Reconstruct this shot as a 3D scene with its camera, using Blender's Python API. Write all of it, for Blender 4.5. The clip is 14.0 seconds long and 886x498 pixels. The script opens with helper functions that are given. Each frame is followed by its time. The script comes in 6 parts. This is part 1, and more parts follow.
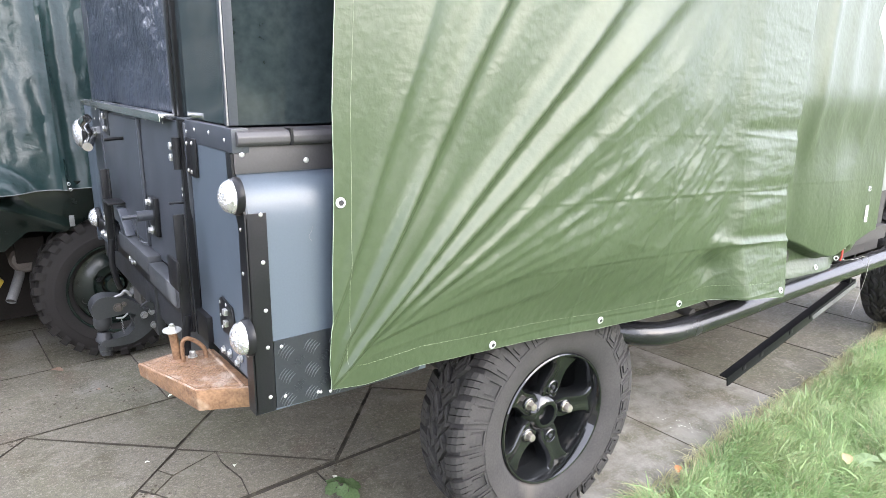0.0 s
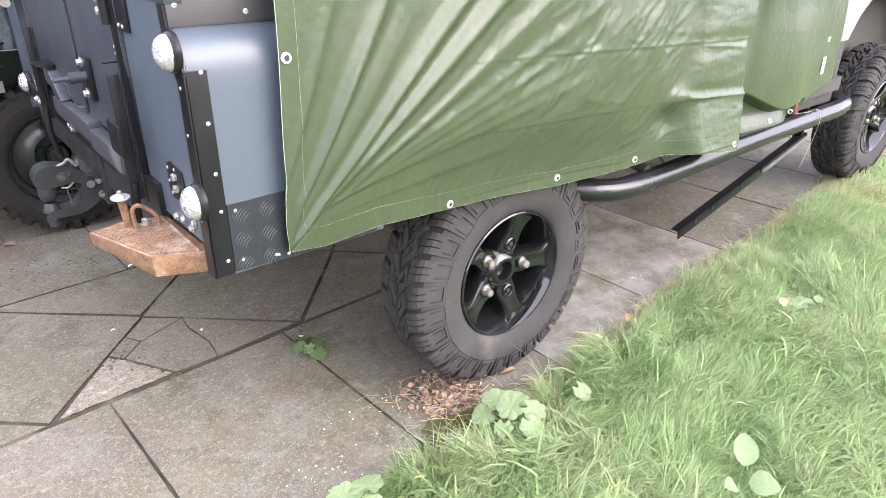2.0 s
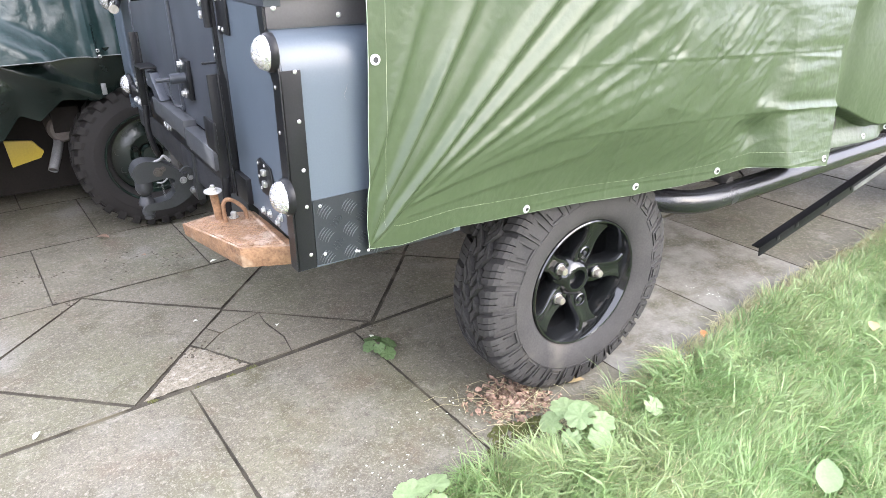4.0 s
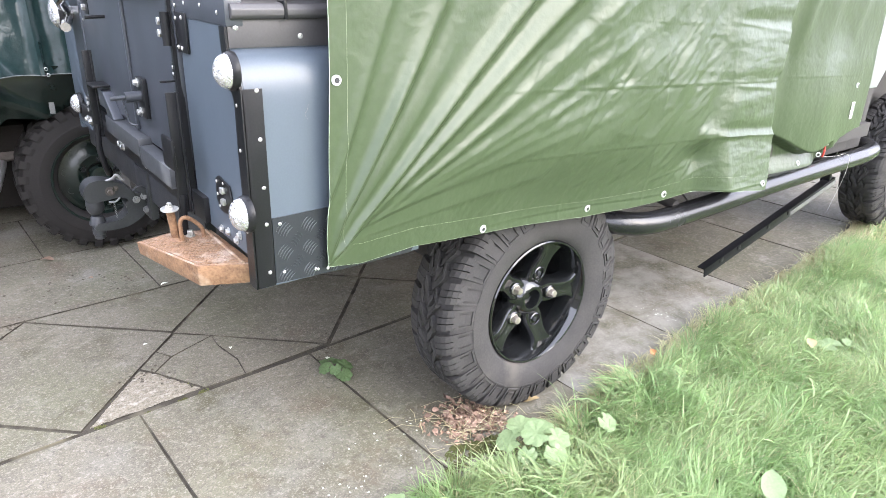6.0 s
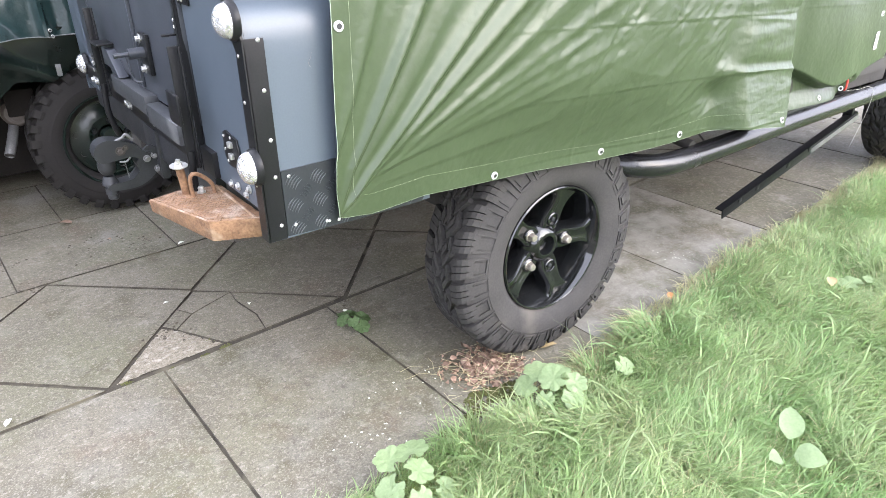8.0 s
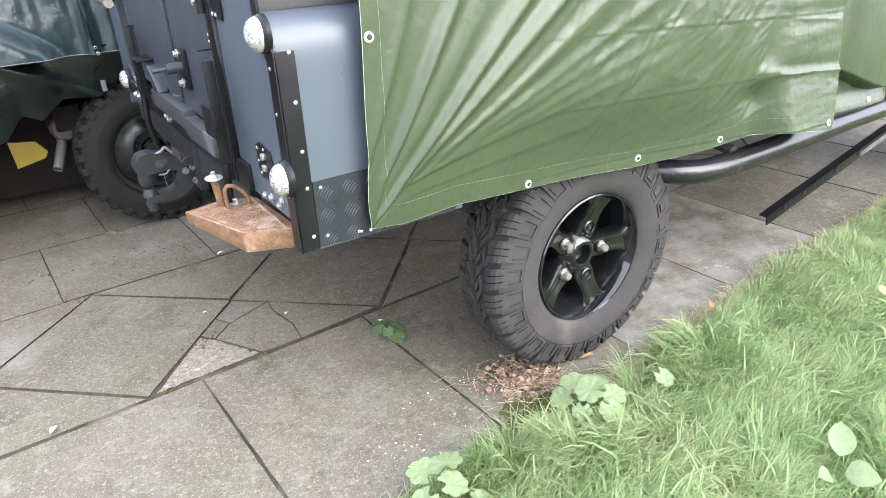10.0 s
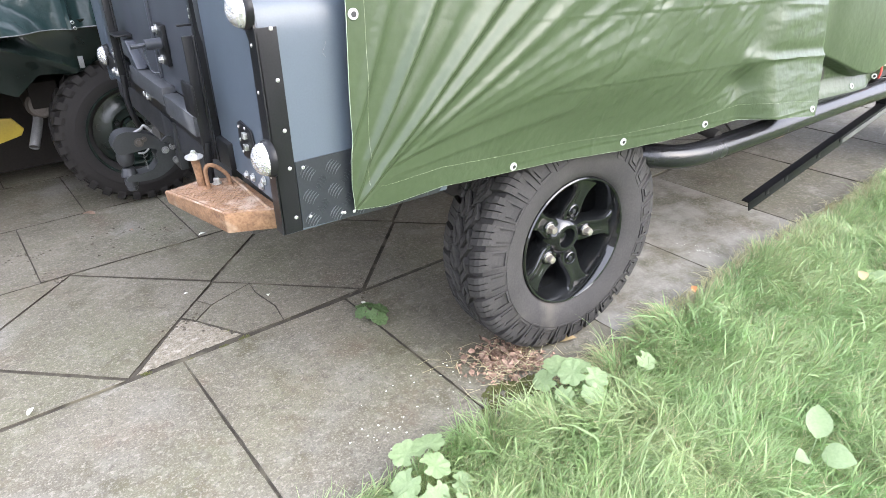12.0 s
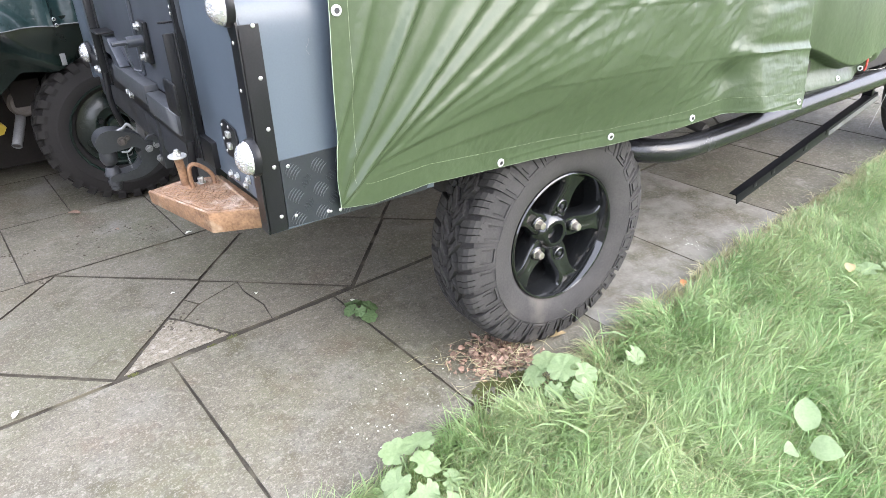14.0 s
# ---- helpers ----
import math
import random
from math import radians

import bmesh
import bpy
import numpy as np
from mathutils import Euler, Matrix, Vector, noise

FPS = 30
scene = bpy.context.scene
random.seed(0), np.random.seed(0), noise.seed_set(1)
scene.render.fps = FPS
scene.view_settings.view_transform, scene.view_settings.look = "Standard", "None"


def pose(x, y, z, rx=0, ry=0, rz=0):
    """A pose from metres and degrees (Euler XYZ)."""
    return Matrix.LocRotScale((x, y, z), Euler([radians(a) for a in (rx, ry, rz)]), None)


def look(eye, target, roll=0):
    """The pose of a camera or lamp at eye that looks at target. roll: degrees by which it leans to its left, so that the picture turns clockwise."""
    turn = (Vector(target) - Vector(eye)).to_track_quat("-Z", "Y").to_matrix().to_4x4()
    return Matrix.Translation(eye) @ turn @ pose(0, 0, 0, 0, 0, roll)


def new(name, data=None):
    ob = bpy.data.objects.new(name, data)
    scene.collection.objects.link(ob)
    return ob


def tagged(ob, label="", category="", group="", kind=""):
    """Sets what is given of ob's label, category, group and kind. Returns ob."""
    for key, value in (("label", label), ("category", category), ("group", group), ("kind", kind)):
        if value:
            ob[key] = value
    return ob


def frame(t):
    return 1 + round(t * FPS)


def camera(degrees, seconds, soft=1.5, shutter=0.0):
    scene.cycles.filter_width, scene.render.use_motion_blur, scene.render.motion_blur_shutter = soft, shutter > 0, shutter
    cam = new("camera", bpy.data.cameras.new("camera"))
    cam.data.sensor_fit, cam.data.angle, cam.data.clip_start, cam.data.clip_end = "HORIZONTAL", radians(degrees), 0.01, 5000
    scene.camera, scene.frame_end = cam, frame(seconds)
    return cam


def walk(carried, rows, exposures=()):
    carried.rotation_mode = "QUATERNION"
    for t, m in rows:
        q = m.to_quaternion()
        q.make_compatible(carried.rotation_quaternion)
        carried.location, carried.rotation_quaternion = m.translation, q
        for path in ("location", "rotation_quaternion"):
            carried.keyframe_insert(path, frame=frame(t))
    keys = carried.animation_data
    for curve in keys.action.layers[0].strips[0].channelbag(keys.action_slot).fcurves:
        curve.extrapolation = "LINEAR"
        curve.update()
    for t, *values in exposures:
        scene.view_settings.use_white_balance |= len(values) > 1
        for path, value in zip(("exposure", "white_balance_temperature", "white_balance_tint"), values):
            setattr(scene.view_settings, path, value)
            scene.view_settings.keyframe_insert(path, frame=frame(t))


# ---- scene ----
cam = camera(67.4, 14.0, soft=0.8)
PATH = [
    (0, (-1.243, -1.196, 1.302), (-0.102, 0.371, 0.809), 0.8),
    (0.5, (-1.245, -1.202, 1.311), (-0.065, 0.345, 0.846), 0.4),
    (1, (-1.239, -1.208, 1.31), (-0.057, 0.311, 0.77), 0.2),
    (1.5, (-1.226, -1.196, 1.294), (-0.072, 0.231, 0.5), -0.1),
    (2, (-1.231, -1.198, 1.287), (-0.08, 0.187, 0.416), 0.6),
    (2.5, (-1.232, -1.197, 1.287), (-0.153, 0.239, 0.408), 0.8),
    (2.7, (-1.23, -1.206, 1.283), (-0.256, 0.29, 0.381), 1.1),
    (4.8, (-1.294, -1.199, 1.27), (-0.257, 0.317, 0.48), -0.0),
    (5, (-1.299, -1.2, 1.268), (-0.238, 0.306, 0.49), 0.5),
    (5.5, (-1.29, -1.207, 1.266), (-0.163, 0.262, 0.51), 1.0),
    (6, (-1.287, -1.217, 1.267), (-0.154, 0.241, 0.501), 1.9),
    (6.5, (-1.286, -1.21, 1.271), (-0.151, 0.238, 0.488), 1.9),
    (7, (-1.281, -1.211, 1.27), (-0.148, 0.239, 0.487), 1.3),
    (7.5, (-1.273, -1.223, 1.262), (-0.158, 0.209, 0.422), 0.1),
    (8, (-1.276, -1.22, 1.254), (-0.217, 0.221, 0.358), -0.6),
    (8.5, (-1.276, -1.224, 1.254), (-0.235, 0.231, 0.362), -1.7),
    (9, (-1.268, -1.218, 1.25), (-0.285, 0.28, 0.362), -2.3),
    (9.2, (-1.264, -1.215, 1.252), (-0.294, 0.301, 0.38), -2.5),
    (11.3, (-1.255, -1.215, 1.247), (-0.269, 0.285, 0.364), -2.6),
    (11.5, (-1.259, -1.215, 1.244), (-0.266, 0.275, 0.354), -2.6),
    (12, (-1.253, -1.208, 1.245), (-0.256, 0.262, 0.327), -1.4),
    (12.5, (-1.25, -1.208, 1.245), (-0.255, 0.254, 0.311), -1.0),
    (13, (-1.252, -1.202, 1.245), (-0.265, 0.259, 0.3), -0.8),
    (13.5, (-1.254, -1.2, 1.246), (-0.256, 0.266, 0.321), -0.6),
    (14, (-1.241, -1.203, 1.247), (-0.226, 0.245, 0.313), -1.6),
]
walk(cam, [(t, look(e, g, r)) for t, e, g, r in PATH], [(0, 2.48, 6500, 10), (1, 2.48, 6580, 13), (2, 2.48, 6680, 17), (2.5, 2.48, 6650, 15),
    (5, 2.70, 6480, 11), (5.5, 2.69, 6480, 11), (6, 2.61, 6480, 11), (6.5, 2.57, 6480, 11), (7.5, 2.49, 6500, 11), (9, 2.45, 6500, 11), (11.5, 2.46, 6450, 10), (14, 2.46, 6450, 10)])

# ---- light ----
world = bpy.data.worlds.new("overcast")
scene.world = world
world.use_nodes = True
wn = world.node_tree
sky = wn.nodes.new("ShaderNodeTexSky")
sky.sky_type = "NISHITA"
sky.sun_disc = False
sky.sun_elevation, sky.sun_rotation = radians(25), radians(158)
sky.air_density, sky.dust_density, sky.ozone_density = 1.0, 6.0, 1.0
bg = wn.nodes["Background"]
soft = wn.nodes.new("ShaderNodeMixRGB")          # cloud cover: the blue is mostly veiled
soft.blend_type = "MIX"
soft.inputs[0].default_value = 0.85
soft.inputs[2].default_value = (8.05, 8.35, 9.9, 1)
wn.links.new(sky.outputs[0], soft.inputs[1])
wn.links.new(soft.outputs[0], bg.inputs[0])
bg.inputs[1].default_value = 0.13
sun_data = bpy.data.lights.new("sun", "SUN")
sun_data.energy, sun_data.angle, sun_data.color = 1.2, radians(60), (1.0, 0.98, 0.97)
sun = new("sun", sun_data)
sun.matrix_basis = look((2.6, -6.4, 3.2), (0, 0, 0))


# ---- materials ----
def material(name, base, second=None, rough=0.5, metal=0.0, scale=8.0, fine=120.0, bump=0.15, spot=None, spot_at=0.62,
             coat=0.0, island=0.0, rough_var=0.1, bump_size=0.004, stretch=None, random_tint=0.0, spec=0.5):
    """Two scales of variation between base and second, stains of colour spot, and fine relief."""
    m = bpy.data.materials.new(name)
    m.use_nodes = True
    n, l = m.node_tree.nodes, m.node_tree.links
    b = n["Principled BSDF"]
    b.inputs["Metallic"].default_value = metal
    b.inputs["Coat Weight"].default_value = coat
    b.inputs["Specular IOR Level"].default_value = spec
    co = n.new("ShaderNodeTexCoord")
    vec = co.outputs["Object"]
    if stretch:
        mp = n.new("ShaderNodeMapping")
        mp.inputs["Scale"].default_value = stretch
        l.new(vec, mp.inputs[0])
        vec = mp.outputs[0]

    def noise_tex(s, detail=5.0):
        t = n.new("ShaderNodeTexNoise")
        t.inputs["Scale"].default_value, t.inputs["Detail"].default_value = s, detail
        l.new(vec, t.inputs["Vector"])
        return t

    big, small = noise_tex(scale), noise_tex(fine, 3.0)
    add = n.new("ShaderNodeMath")
    add.operation = "MULTIPLY_ADD"
    add.inputs[1].default_value, add.inputs[2].default_value = 0.45, 0.0
    l.new(small.outputs[0], add.inputs[0])
    half = n.new("ShaderNodeMath")
    half.operation = "MULTIPLY_ADD"
    half.inputs[1].default_value = 0.55
    l.new(big.outputs[0], half.inputs[0])
    l.new(add.outputs[0], half.inputs[2])
    ramp = n.new("ShaderNodeMapRange")
    ramp.inputs[1].default_value, ramp.inputs[2].default_value = 0.36, 0.64
    l.new(half.outputs[0], ramp.inputs[0])
    mix = n.new("ShaderNodeMixRGB")
    mix.inputs[1].default_value = (*base, 1)
    mix.inputs[2].default_value = (*(second or [c * 0.75 for c in base]), 1)
    l.new(ramp.outputs[0], mix.inputs[0])
    out = mix.outputs[0]
    if spot:
        st = noise_tex(scale * 0.45, 8.0)
        sr = n.new("ShaderNodeMapRange")
        sr.inputs[1].default_value, sr.inputs[2].default_value = spot_at, spot_at + 0.12
        l.new(st.outputs[0], sr.inputs[0])
        m2 = n.new("ShaderNodeMixRGB")
        m2.inputs[2].default_value = (*spot, 1)
        l.new(sr.outputs[0], m2.inputs[0])
        l.new(out, m2.inputs[1])
        out = m2.outputs[0]
    if island or random_tint:
        if island:
            src = n.new("ShaderNodeNewGeometry").outputs["Random Per Island"]
        else:
            src = n.new("ShaderNodeObjectInfo").outputs["Random"]
        k = island or random_tint
        mr = n.new("ShaderNodeMapRange")
        mr.inputs[3].default_value, mr.inputs[4].default_value = 1 - k, 1 + k
        l.new(src, mr.inputs[0])
        hs = n.new("ShaderNodeHueSaturation")
        l.new(mr.outputs[0], hs.inputs["Value"])
        l.new(out, hs.inputs["Color"])
        out = hs.outputs[0]
    l.new(out, b.inputs["Base Color"])
    rr = n.new("ShaderNodeMapRange")
    rr.inputs[3].default_value, rr.inputs[4].default_value = max(0.02, rough - rough_var), min(1, rough + rough_var)
    l.new(big.outputs[0], rr.inputs[0])
    l.new(rr.outputs[0], b.inputs["Roughness"])
    if bump:
        bp = n.new("ShaderNodeBump")
        bp.inputs["Strength"].default_value, bp.inputs["Distance"].default_value = bump, bump_size
        l.new(half.outputs[0], bp.inputs["Height"])
        l.new(bp.outputs[0], b.inputs["Normal"])
    return m


M_SLAB = material("paving_concrete", (0.158, 0.143, 0.110), (0.085, 0.077, 0.054), 0.72, scale=3.2, fine=190, bump=0.8, spot=(0.190, 0.184, 0.166),
                  spot_at=0.58, random_tint=0.10, bump_size=0.003)
M_AGG = material("bare_aggregate", (0.27, 0.243, 0.192), (0.11, 0.096, 0.070), 0.95, scale=85, fine=260, bump=1.0, spot=(0.32, 0.295, 0.25), spot_at=0.55)
M_JOINT = material("joint_soil", (0.060, 0.052, 0.037), (0.026, 0.022, 0.016), 0.95, scale=15, fine=200, bump=0.8, spot=(0.105, 0.094, 0.066), spot_at=0.55)
M_EARTH = material("lawn_earth", (0.12, 0.14, 0.055), (0.08, 0.095, 0.04), 0.95, scale=9, fine=120, bump=0.6)
M_TURF = material("lawn_thatch", (0.25, 0.28, 0.13), (0.17, 0.21, 0.085), 0.95, scale=9, fine=120, bump=0.6)
M_GRASS = material("grass_blade", (0.345, 0.415, 0.205), (0.210, 0.340, 0.13), 0.40, scale=4, fine=40, bump=0.0, island=0.27)
M_STRAW = material("dry_grass", (0.57, 0.53, 0.34), (0.43, 0.40, 0.24), 0.7, scale=3, fine=40, bump=0.0, island=0.25)
M_WEED = material("weed_leaf", (0.30, 0.385, 0.21), (0.23, 0.315, 0.155), 0.5, scale=30, fine=160, bump=0.3, island=0.15)
M_WEEDGREEN = material("green_weed_leaf", (0.14, 0.21, 0.095), (0.10, 0.16, 0.065), 0.5, scale=30, fine=160, bump=0.3, island=0.12)
M_SILLBOX = material("worn_grey_box", (0.043, 0.046, 0.050), (0.032, 0.035, 0.039), 0.45, scale=14, fine=240, bump=0.15, spot=(0.12, 0.122, 0.125), spot_at=0.62)
M_DEAD = material("dead_leaf", (0.33, 0.225, 0.165), (0.17, 0.105, 0.072), 0.8, scale=30, fine=160, bump=0.3, island=0.45)
M_MOSS = material("moss", (0.095, 0.098, 0.028), (0.055, 0.062, 0.018), 0.95, scale=60, fine=300, bump=1.0)
M_BLUE = material("blue_grey_paint", (0.069, 0.086, 0.106), (0.060, 0.075, 0.094), 0.38, scale=4, fine=300, bump=0.05, spot=(0.17, 0.19, 0.21), spot_at=0.66)
M_DARK = material("dark_grey_paint", (0.042, 0.047, 0.057), (0.032, 0.036, 0.044), 0.36, scale=6, fine=260, bump=0.06, spot=(0.06, 0.062, 0.066), spot_at=0.66)
M_BLACK = material("black_coated_steel", (0.008, 0.0085, 0.0095), (0.013, 0.013, 0.0145), 0.34, scale=9, fine=300, bump=0.10, spec=0.22)
M_GLOSSBLACK = material("gloss_black_alloy", (0.006, 0.0065, 0.007), (0.009, 0.0095, 0.01), 0.07, scale=9, fine=200, bump=0.02, rough_var=0.04, spec=0.7)
M_TREADPLATE = material("chequer_plate", (0.024, 0.027, 0.030), (0.018, 0.021, 0.024), 0.40, scale=8, fine=240, bump=0.1, spot=(0.036, 0.038, 0.040), spot_at=0.62, spec=0.25)
# Paler than the plate: the highlights on the raised bars are in this colour.
M_LITBAR = material("highlit_raised_bar", (0.070, 0.075, 0.080), (0.045, 0.049, 0.053), 0.35, metal=0.3, scale=20, fine=240, bump=0.1)
M_SILLTUBE = material("worn_black_tube", (0.010, 0.0105, 0.0115), (0.018, 0.018, 0.020), 0.24, scale=9, fine=260, bump=0.12, spot=(0.10, 0.10, 0.10), spot_at=0.66)
M_TYRE = material("tyre_rubber", (0.034, 0.033, 0.0325), (0.054, 0.051, 0.049), 0.85, scale=9, fine=180, bump=0.3, spec=0.2, spot=(0.085, 0.077, 0.068), spot_at=0.60)
# Darker copy of the rubber: the second wheel's shade is in its colour.
M_TYRESHADE = material("shaded_tyre_rubber", (0.012, 0.011, 0.0105), (0.019, 0.017, 0.0155), 0.78, scale=7, fine=160, bump=0.3, spec=0.2)
M_RIMGREEN = material("dark_green_wheel", (0.005, 0.010, 0.008), (0.008, 0.015, 0.012), 0.22, scale=9, fine=200, bump=0.08)
M_HITCH = material("hitch_steel", (0.018, 0.019, 0.021), (0.028, 0.029, 0.032), 0.42, scale=14, fine=200, bump=0.2, spot=(0.05, 0.046, 0.042), spot_at=0.64, spec=0.3)
M_TARPEDGE = material("tarpaulin_edge", (0.36, 0.42, 0.32), (0.26, 0.32, 0.22), 0.5, scale=40, fine=200, bump=0.1)
M_CHROME = material("bright_metal", (0.75, 0.75, 0.74), (0.6, 0.6, 0.6), 0.2, metal=1.0, scale=30, fine=300, bump=0.05)
M_ZINC = material("zinc_screw", (0.62, 0.62, 0.6), (0.45, 0.45, 0.44), 0.35, metal=0.8, scale=40, fine=300, bump=0.1)
M_BRASSNUT = material("weathered_nut", (0.5, 0.47, 0.42), (0.35, 0.31, 0.26), 0.4, metal=0.8, scale=50, fine=300, bump=0.2)
M_RUST = material("rusty_steel", (0.27, 0.165, 0.098), (0.135, 0.078, 0.045), 0.5, scale=55, fine=230, bump=1.0, spot=(0.31, 0.235, 0.18), spot_at=0.49)
M_RUSTDARK = material("rusted_edge", (0.115, 0.060, 0.032), (0.27, 0.155, 0.085), 0.65, scale=38, fine=190, bump=0.9, spot=(0.34, 0.25, 0.175), spot_at=0.60)
M_GLASS = material("dark_window", (0.012, 0.017, 0.019), (0.026, 0.034, 0.036), 0.06, scale=3, fine=60, bump=0.03, rough_var=0.03, bump_size=0.002, spec=0.6)
M_STRIP = material("brown_grey_strip", (0.052, 0.050, 0.052), (0.040, 0.038, 0.039), 0.5, scale=7, fine=220, bump=0.1, spot=(0.075, 0.066, 0.062), spot_at=0.6)
M_RUBBER = material("black_rubber_seal", (0.02, 0.02, 0.022), None, 0.6, scale=20, fine=200, bump=0.1)
M_WHITE = material("white_stitching", (0.36, 0.39, 0.29), (0.24, 0.28, 0.19), 0.7, scale=40, fine=200, bump=0.2)
M_LABEL = material("care_label", (0.78, 0.80, 0.70), (0.66, 0.70, 0.6), 0.6, scale=30, fine=200, bump=0.1)
M_RED = material("red_cord", (0.6, 0.08, 0.05), (0.5, 0.05, 0.04), 0.6, scale=40, fine=200, bump=0.2)
M_CORD = material("white_cord", (0.42, 0.41, 0.36), (0.32, 0.31, 0.27), 0.7, scale=40, fine=200, bump=0.2)
M_WING = material("light_grey_paint", (0.24, 0.245, 0.26), (0.21, 0.215, 0.23), 0.35, scale=3, fine=200, bump=0.04, coat=0.2)
M_GREYSTEEL = material("worn_grey_steel", (0.20, 0.20, 0.20), (0.12, 0.12, 0.12), 0.45, metal=0.4, scale=20, fine=200, bump=0.2)
M_BROWNSTEEL = material("weathered_steel", (0.065, 0.055, 0.048), (0.045, 0.036, 0.03), 0.6, metal=0.2, scale=20, fine=200, bump=0.2)
M_YELLOW = material("yellow_plate", (0.42, 0.31, 0.03), (0.34, 0.25, 0.025), 0.5, scale=8, fine=120, bump=0.05)
M_UNDER = material("underbody_black", (0.032, 0.030, 0.028), (0.050, 0.046, 0.042), 0.8, scale=8, fine=100, bump=0.3)
M_DARKTARP = material("dark_glossy_sheet", (0.007, 0.013, 0.011), (0.004, 0.008, 0.007), 0.24, scale=9, fine=60, bump=0.35, bump_size=0.01)
# Near-black shade colour: second vehicle's underside, and the drum behind the spokes.
M_SHADE = material("shade_black", (0.008, 0.0070, 0.0062), (0.013, 0.011, 0.0095), 0.9, scale=8, fine=100, bump=0.3, spec=0.15)
M_BACKDROP = material("white_backdrop", (0.84, 0.84, 0.83), (0.78, 0.78, 0.77), 0.8, scale=2, fine=50, bump=0.2)
M_WALL = material("pale_render", (0.23, 0.22, 0.20), (0.17, 0.16, 0.145), 0.9, scale=3, fine=60, bump=0.4)
M_LEAF = material("tree_leaf", (0.12, 0.17, 0.06), (0.07, 0.11, 0.035), 0.55, scale=4, fine=40, bump=0.0, island=0.3)
M_BARK = material("bark", (0.12, 0.09, 0.07), (0.07, 0.055, 0.04), 0.9, scale=12, fine=80, bump=0.8)


def let_light_through(m, share):
    """Thin leaves: part of the light passes through the blade."""
    n, l = m.node_tree.nodes, m.node_tree.links
    b, out = n["Principled BSDF"], n["Material Output"]
    tr, mx = n.new("ShaderNodeBsdfTranslucent"), n.new("ShaderNodeMixShader")
    l.new(b.inputs["Base Color"].links[0].from_socket, tr.inputs[0])
    mx.inputs[0].default_value = share
    l.new(b.outputs[0], mx.inputs[1])
    l.new(tr.outputs[0], mx.inputs[2])
    l.new(mx.outputs[0], out.inputs[0])


for leafy in (M_GRASS, M_STRAW, M_WEED, M_WEEDGREEN, M_LEAF):
    let_light_through(leafy, 0.48)


def speckle(m, pale, dark, size):
    """Fine pale and dark grains in worn concrete."""
    n, l = m.node_tree.nodes, m.node_tree.links
    b = n["Principled BSDF"]
    src = b.inputs["Base Color"].links[0].from_socket
    co = n.new("ShaderNodeTexCoord")
    for colour, lo, s in ((pale, 0.555, size), (dark, 0.565, size * 0.8)):
        t = n.new("ShaderNodeTexNoise")
        t.inputs["Scale"].default_value, t.inputs["Detail"].default_value = s, 2.0
        t.inputs["Roughness"].default_value = 0.7
        l.new(co.outputs["Object"], t.inputs[0])
        r = n.new("ShaderNodeMapRange")
        r.inputs[1].default_value, r.inputs[2].default_value, r.inputs[4].default_value = lo, lo + 0.1, 0.45
        l.new(t.outputs[0], r.inputs[0])
        mx = n.new("ShaderNodeMixRGB")
        mx.inputs[2].default_value = (*colour, 1)
        l.new(r.outputs[0], mx.inputs[0])
        l.new(src, mx.inputs[1])
        src = mx.outputs[0]
    l.new(src, b.inputs["Base Color"])


def stains(m, colour, scale, lo, hi, most):
    """Broad soft-edged stains: damp, algae."""
    n, l = m.node_tree.nodes, m.node_tree.links
    b = n["Principled BSDF"]
    co = n.new("ShaderNodeTexCoord")
    t = n.new("ShaderNodeTexNoise")
    t.inputs["Scale"].default_value, t.inputs["Detail"].default_value, t.inputs["Roughness"].default_value = scale, 6.0, 0.62
    l.new(co.outputs["Object"], t.inputs[0])
    r = n.new("ShaderNodeMapRange")
    r.inputs[1].default_value, r.inputs[2].default_value, r.inputs[4].default_value = lo, hi, most
    l.new(t.outputs[0], r.inputs[0])
    mx = n.new("ShaderNodeMixRGB")
    mx.inputs[2].default_value = (*colour, 1)
    l.new(r.outputs[0], mx.inputs[0])
    l.new(b.inputs["Base Color"].links[0].from_socket, mx.inputs[1])
    l.new(mx.outputs[0], b.inputs["Base Color"])


stains(M_SLAB, (0.105, 0.104, 0.060), 2.1, 0.46, 0.64, 0.8)
stains(M_SLAB, (0.066, 0.062, 0.032), 5.5, 0.54, 0.66, 0.75)
stains(M_SLAB, (0.230, 0.220, 0.190), 7.0, 0.60, 0.72, 0.55)
stains(M_SLAB, (0.104, 0.077, 0.053), 4.3, 0.53, 0.70, 0.75)
stains(M_SLAB, (0.085, 0.078, 0.062), 13.0, 0.55, 0.70, 0.4)
stains(M_SLAB, (0.215, 0.203, 0.168), 24.0, 0.54, 0.66, 0.45)
stains(M_SLAB, (0.068, 0.060, 0.042), 30.0, 0.56, 0.68, 0.45)
speckle(M_SLAB, (0.28, 0.258, 0.222), (0.06, 0.055, 0.043), 175.0)
speckle(M_SLAB, (0.28, 0.26, 0.222), (0.06, 0.055, 0.045), 75.0)


def clear_lens(name):
    """Moulded clear lamp lens: the sparkle is mottled into an opaque metallic colour."""
    m = material(name, (0.92, 0.92, 0.92), (0.30, 0.31, 0.33), 0.10, metal=0.75, scale=130, fine=300, bump=1.0, bump_size=0.007)
    return m


M_LENS = clear_lens("clear_lamp_lens")


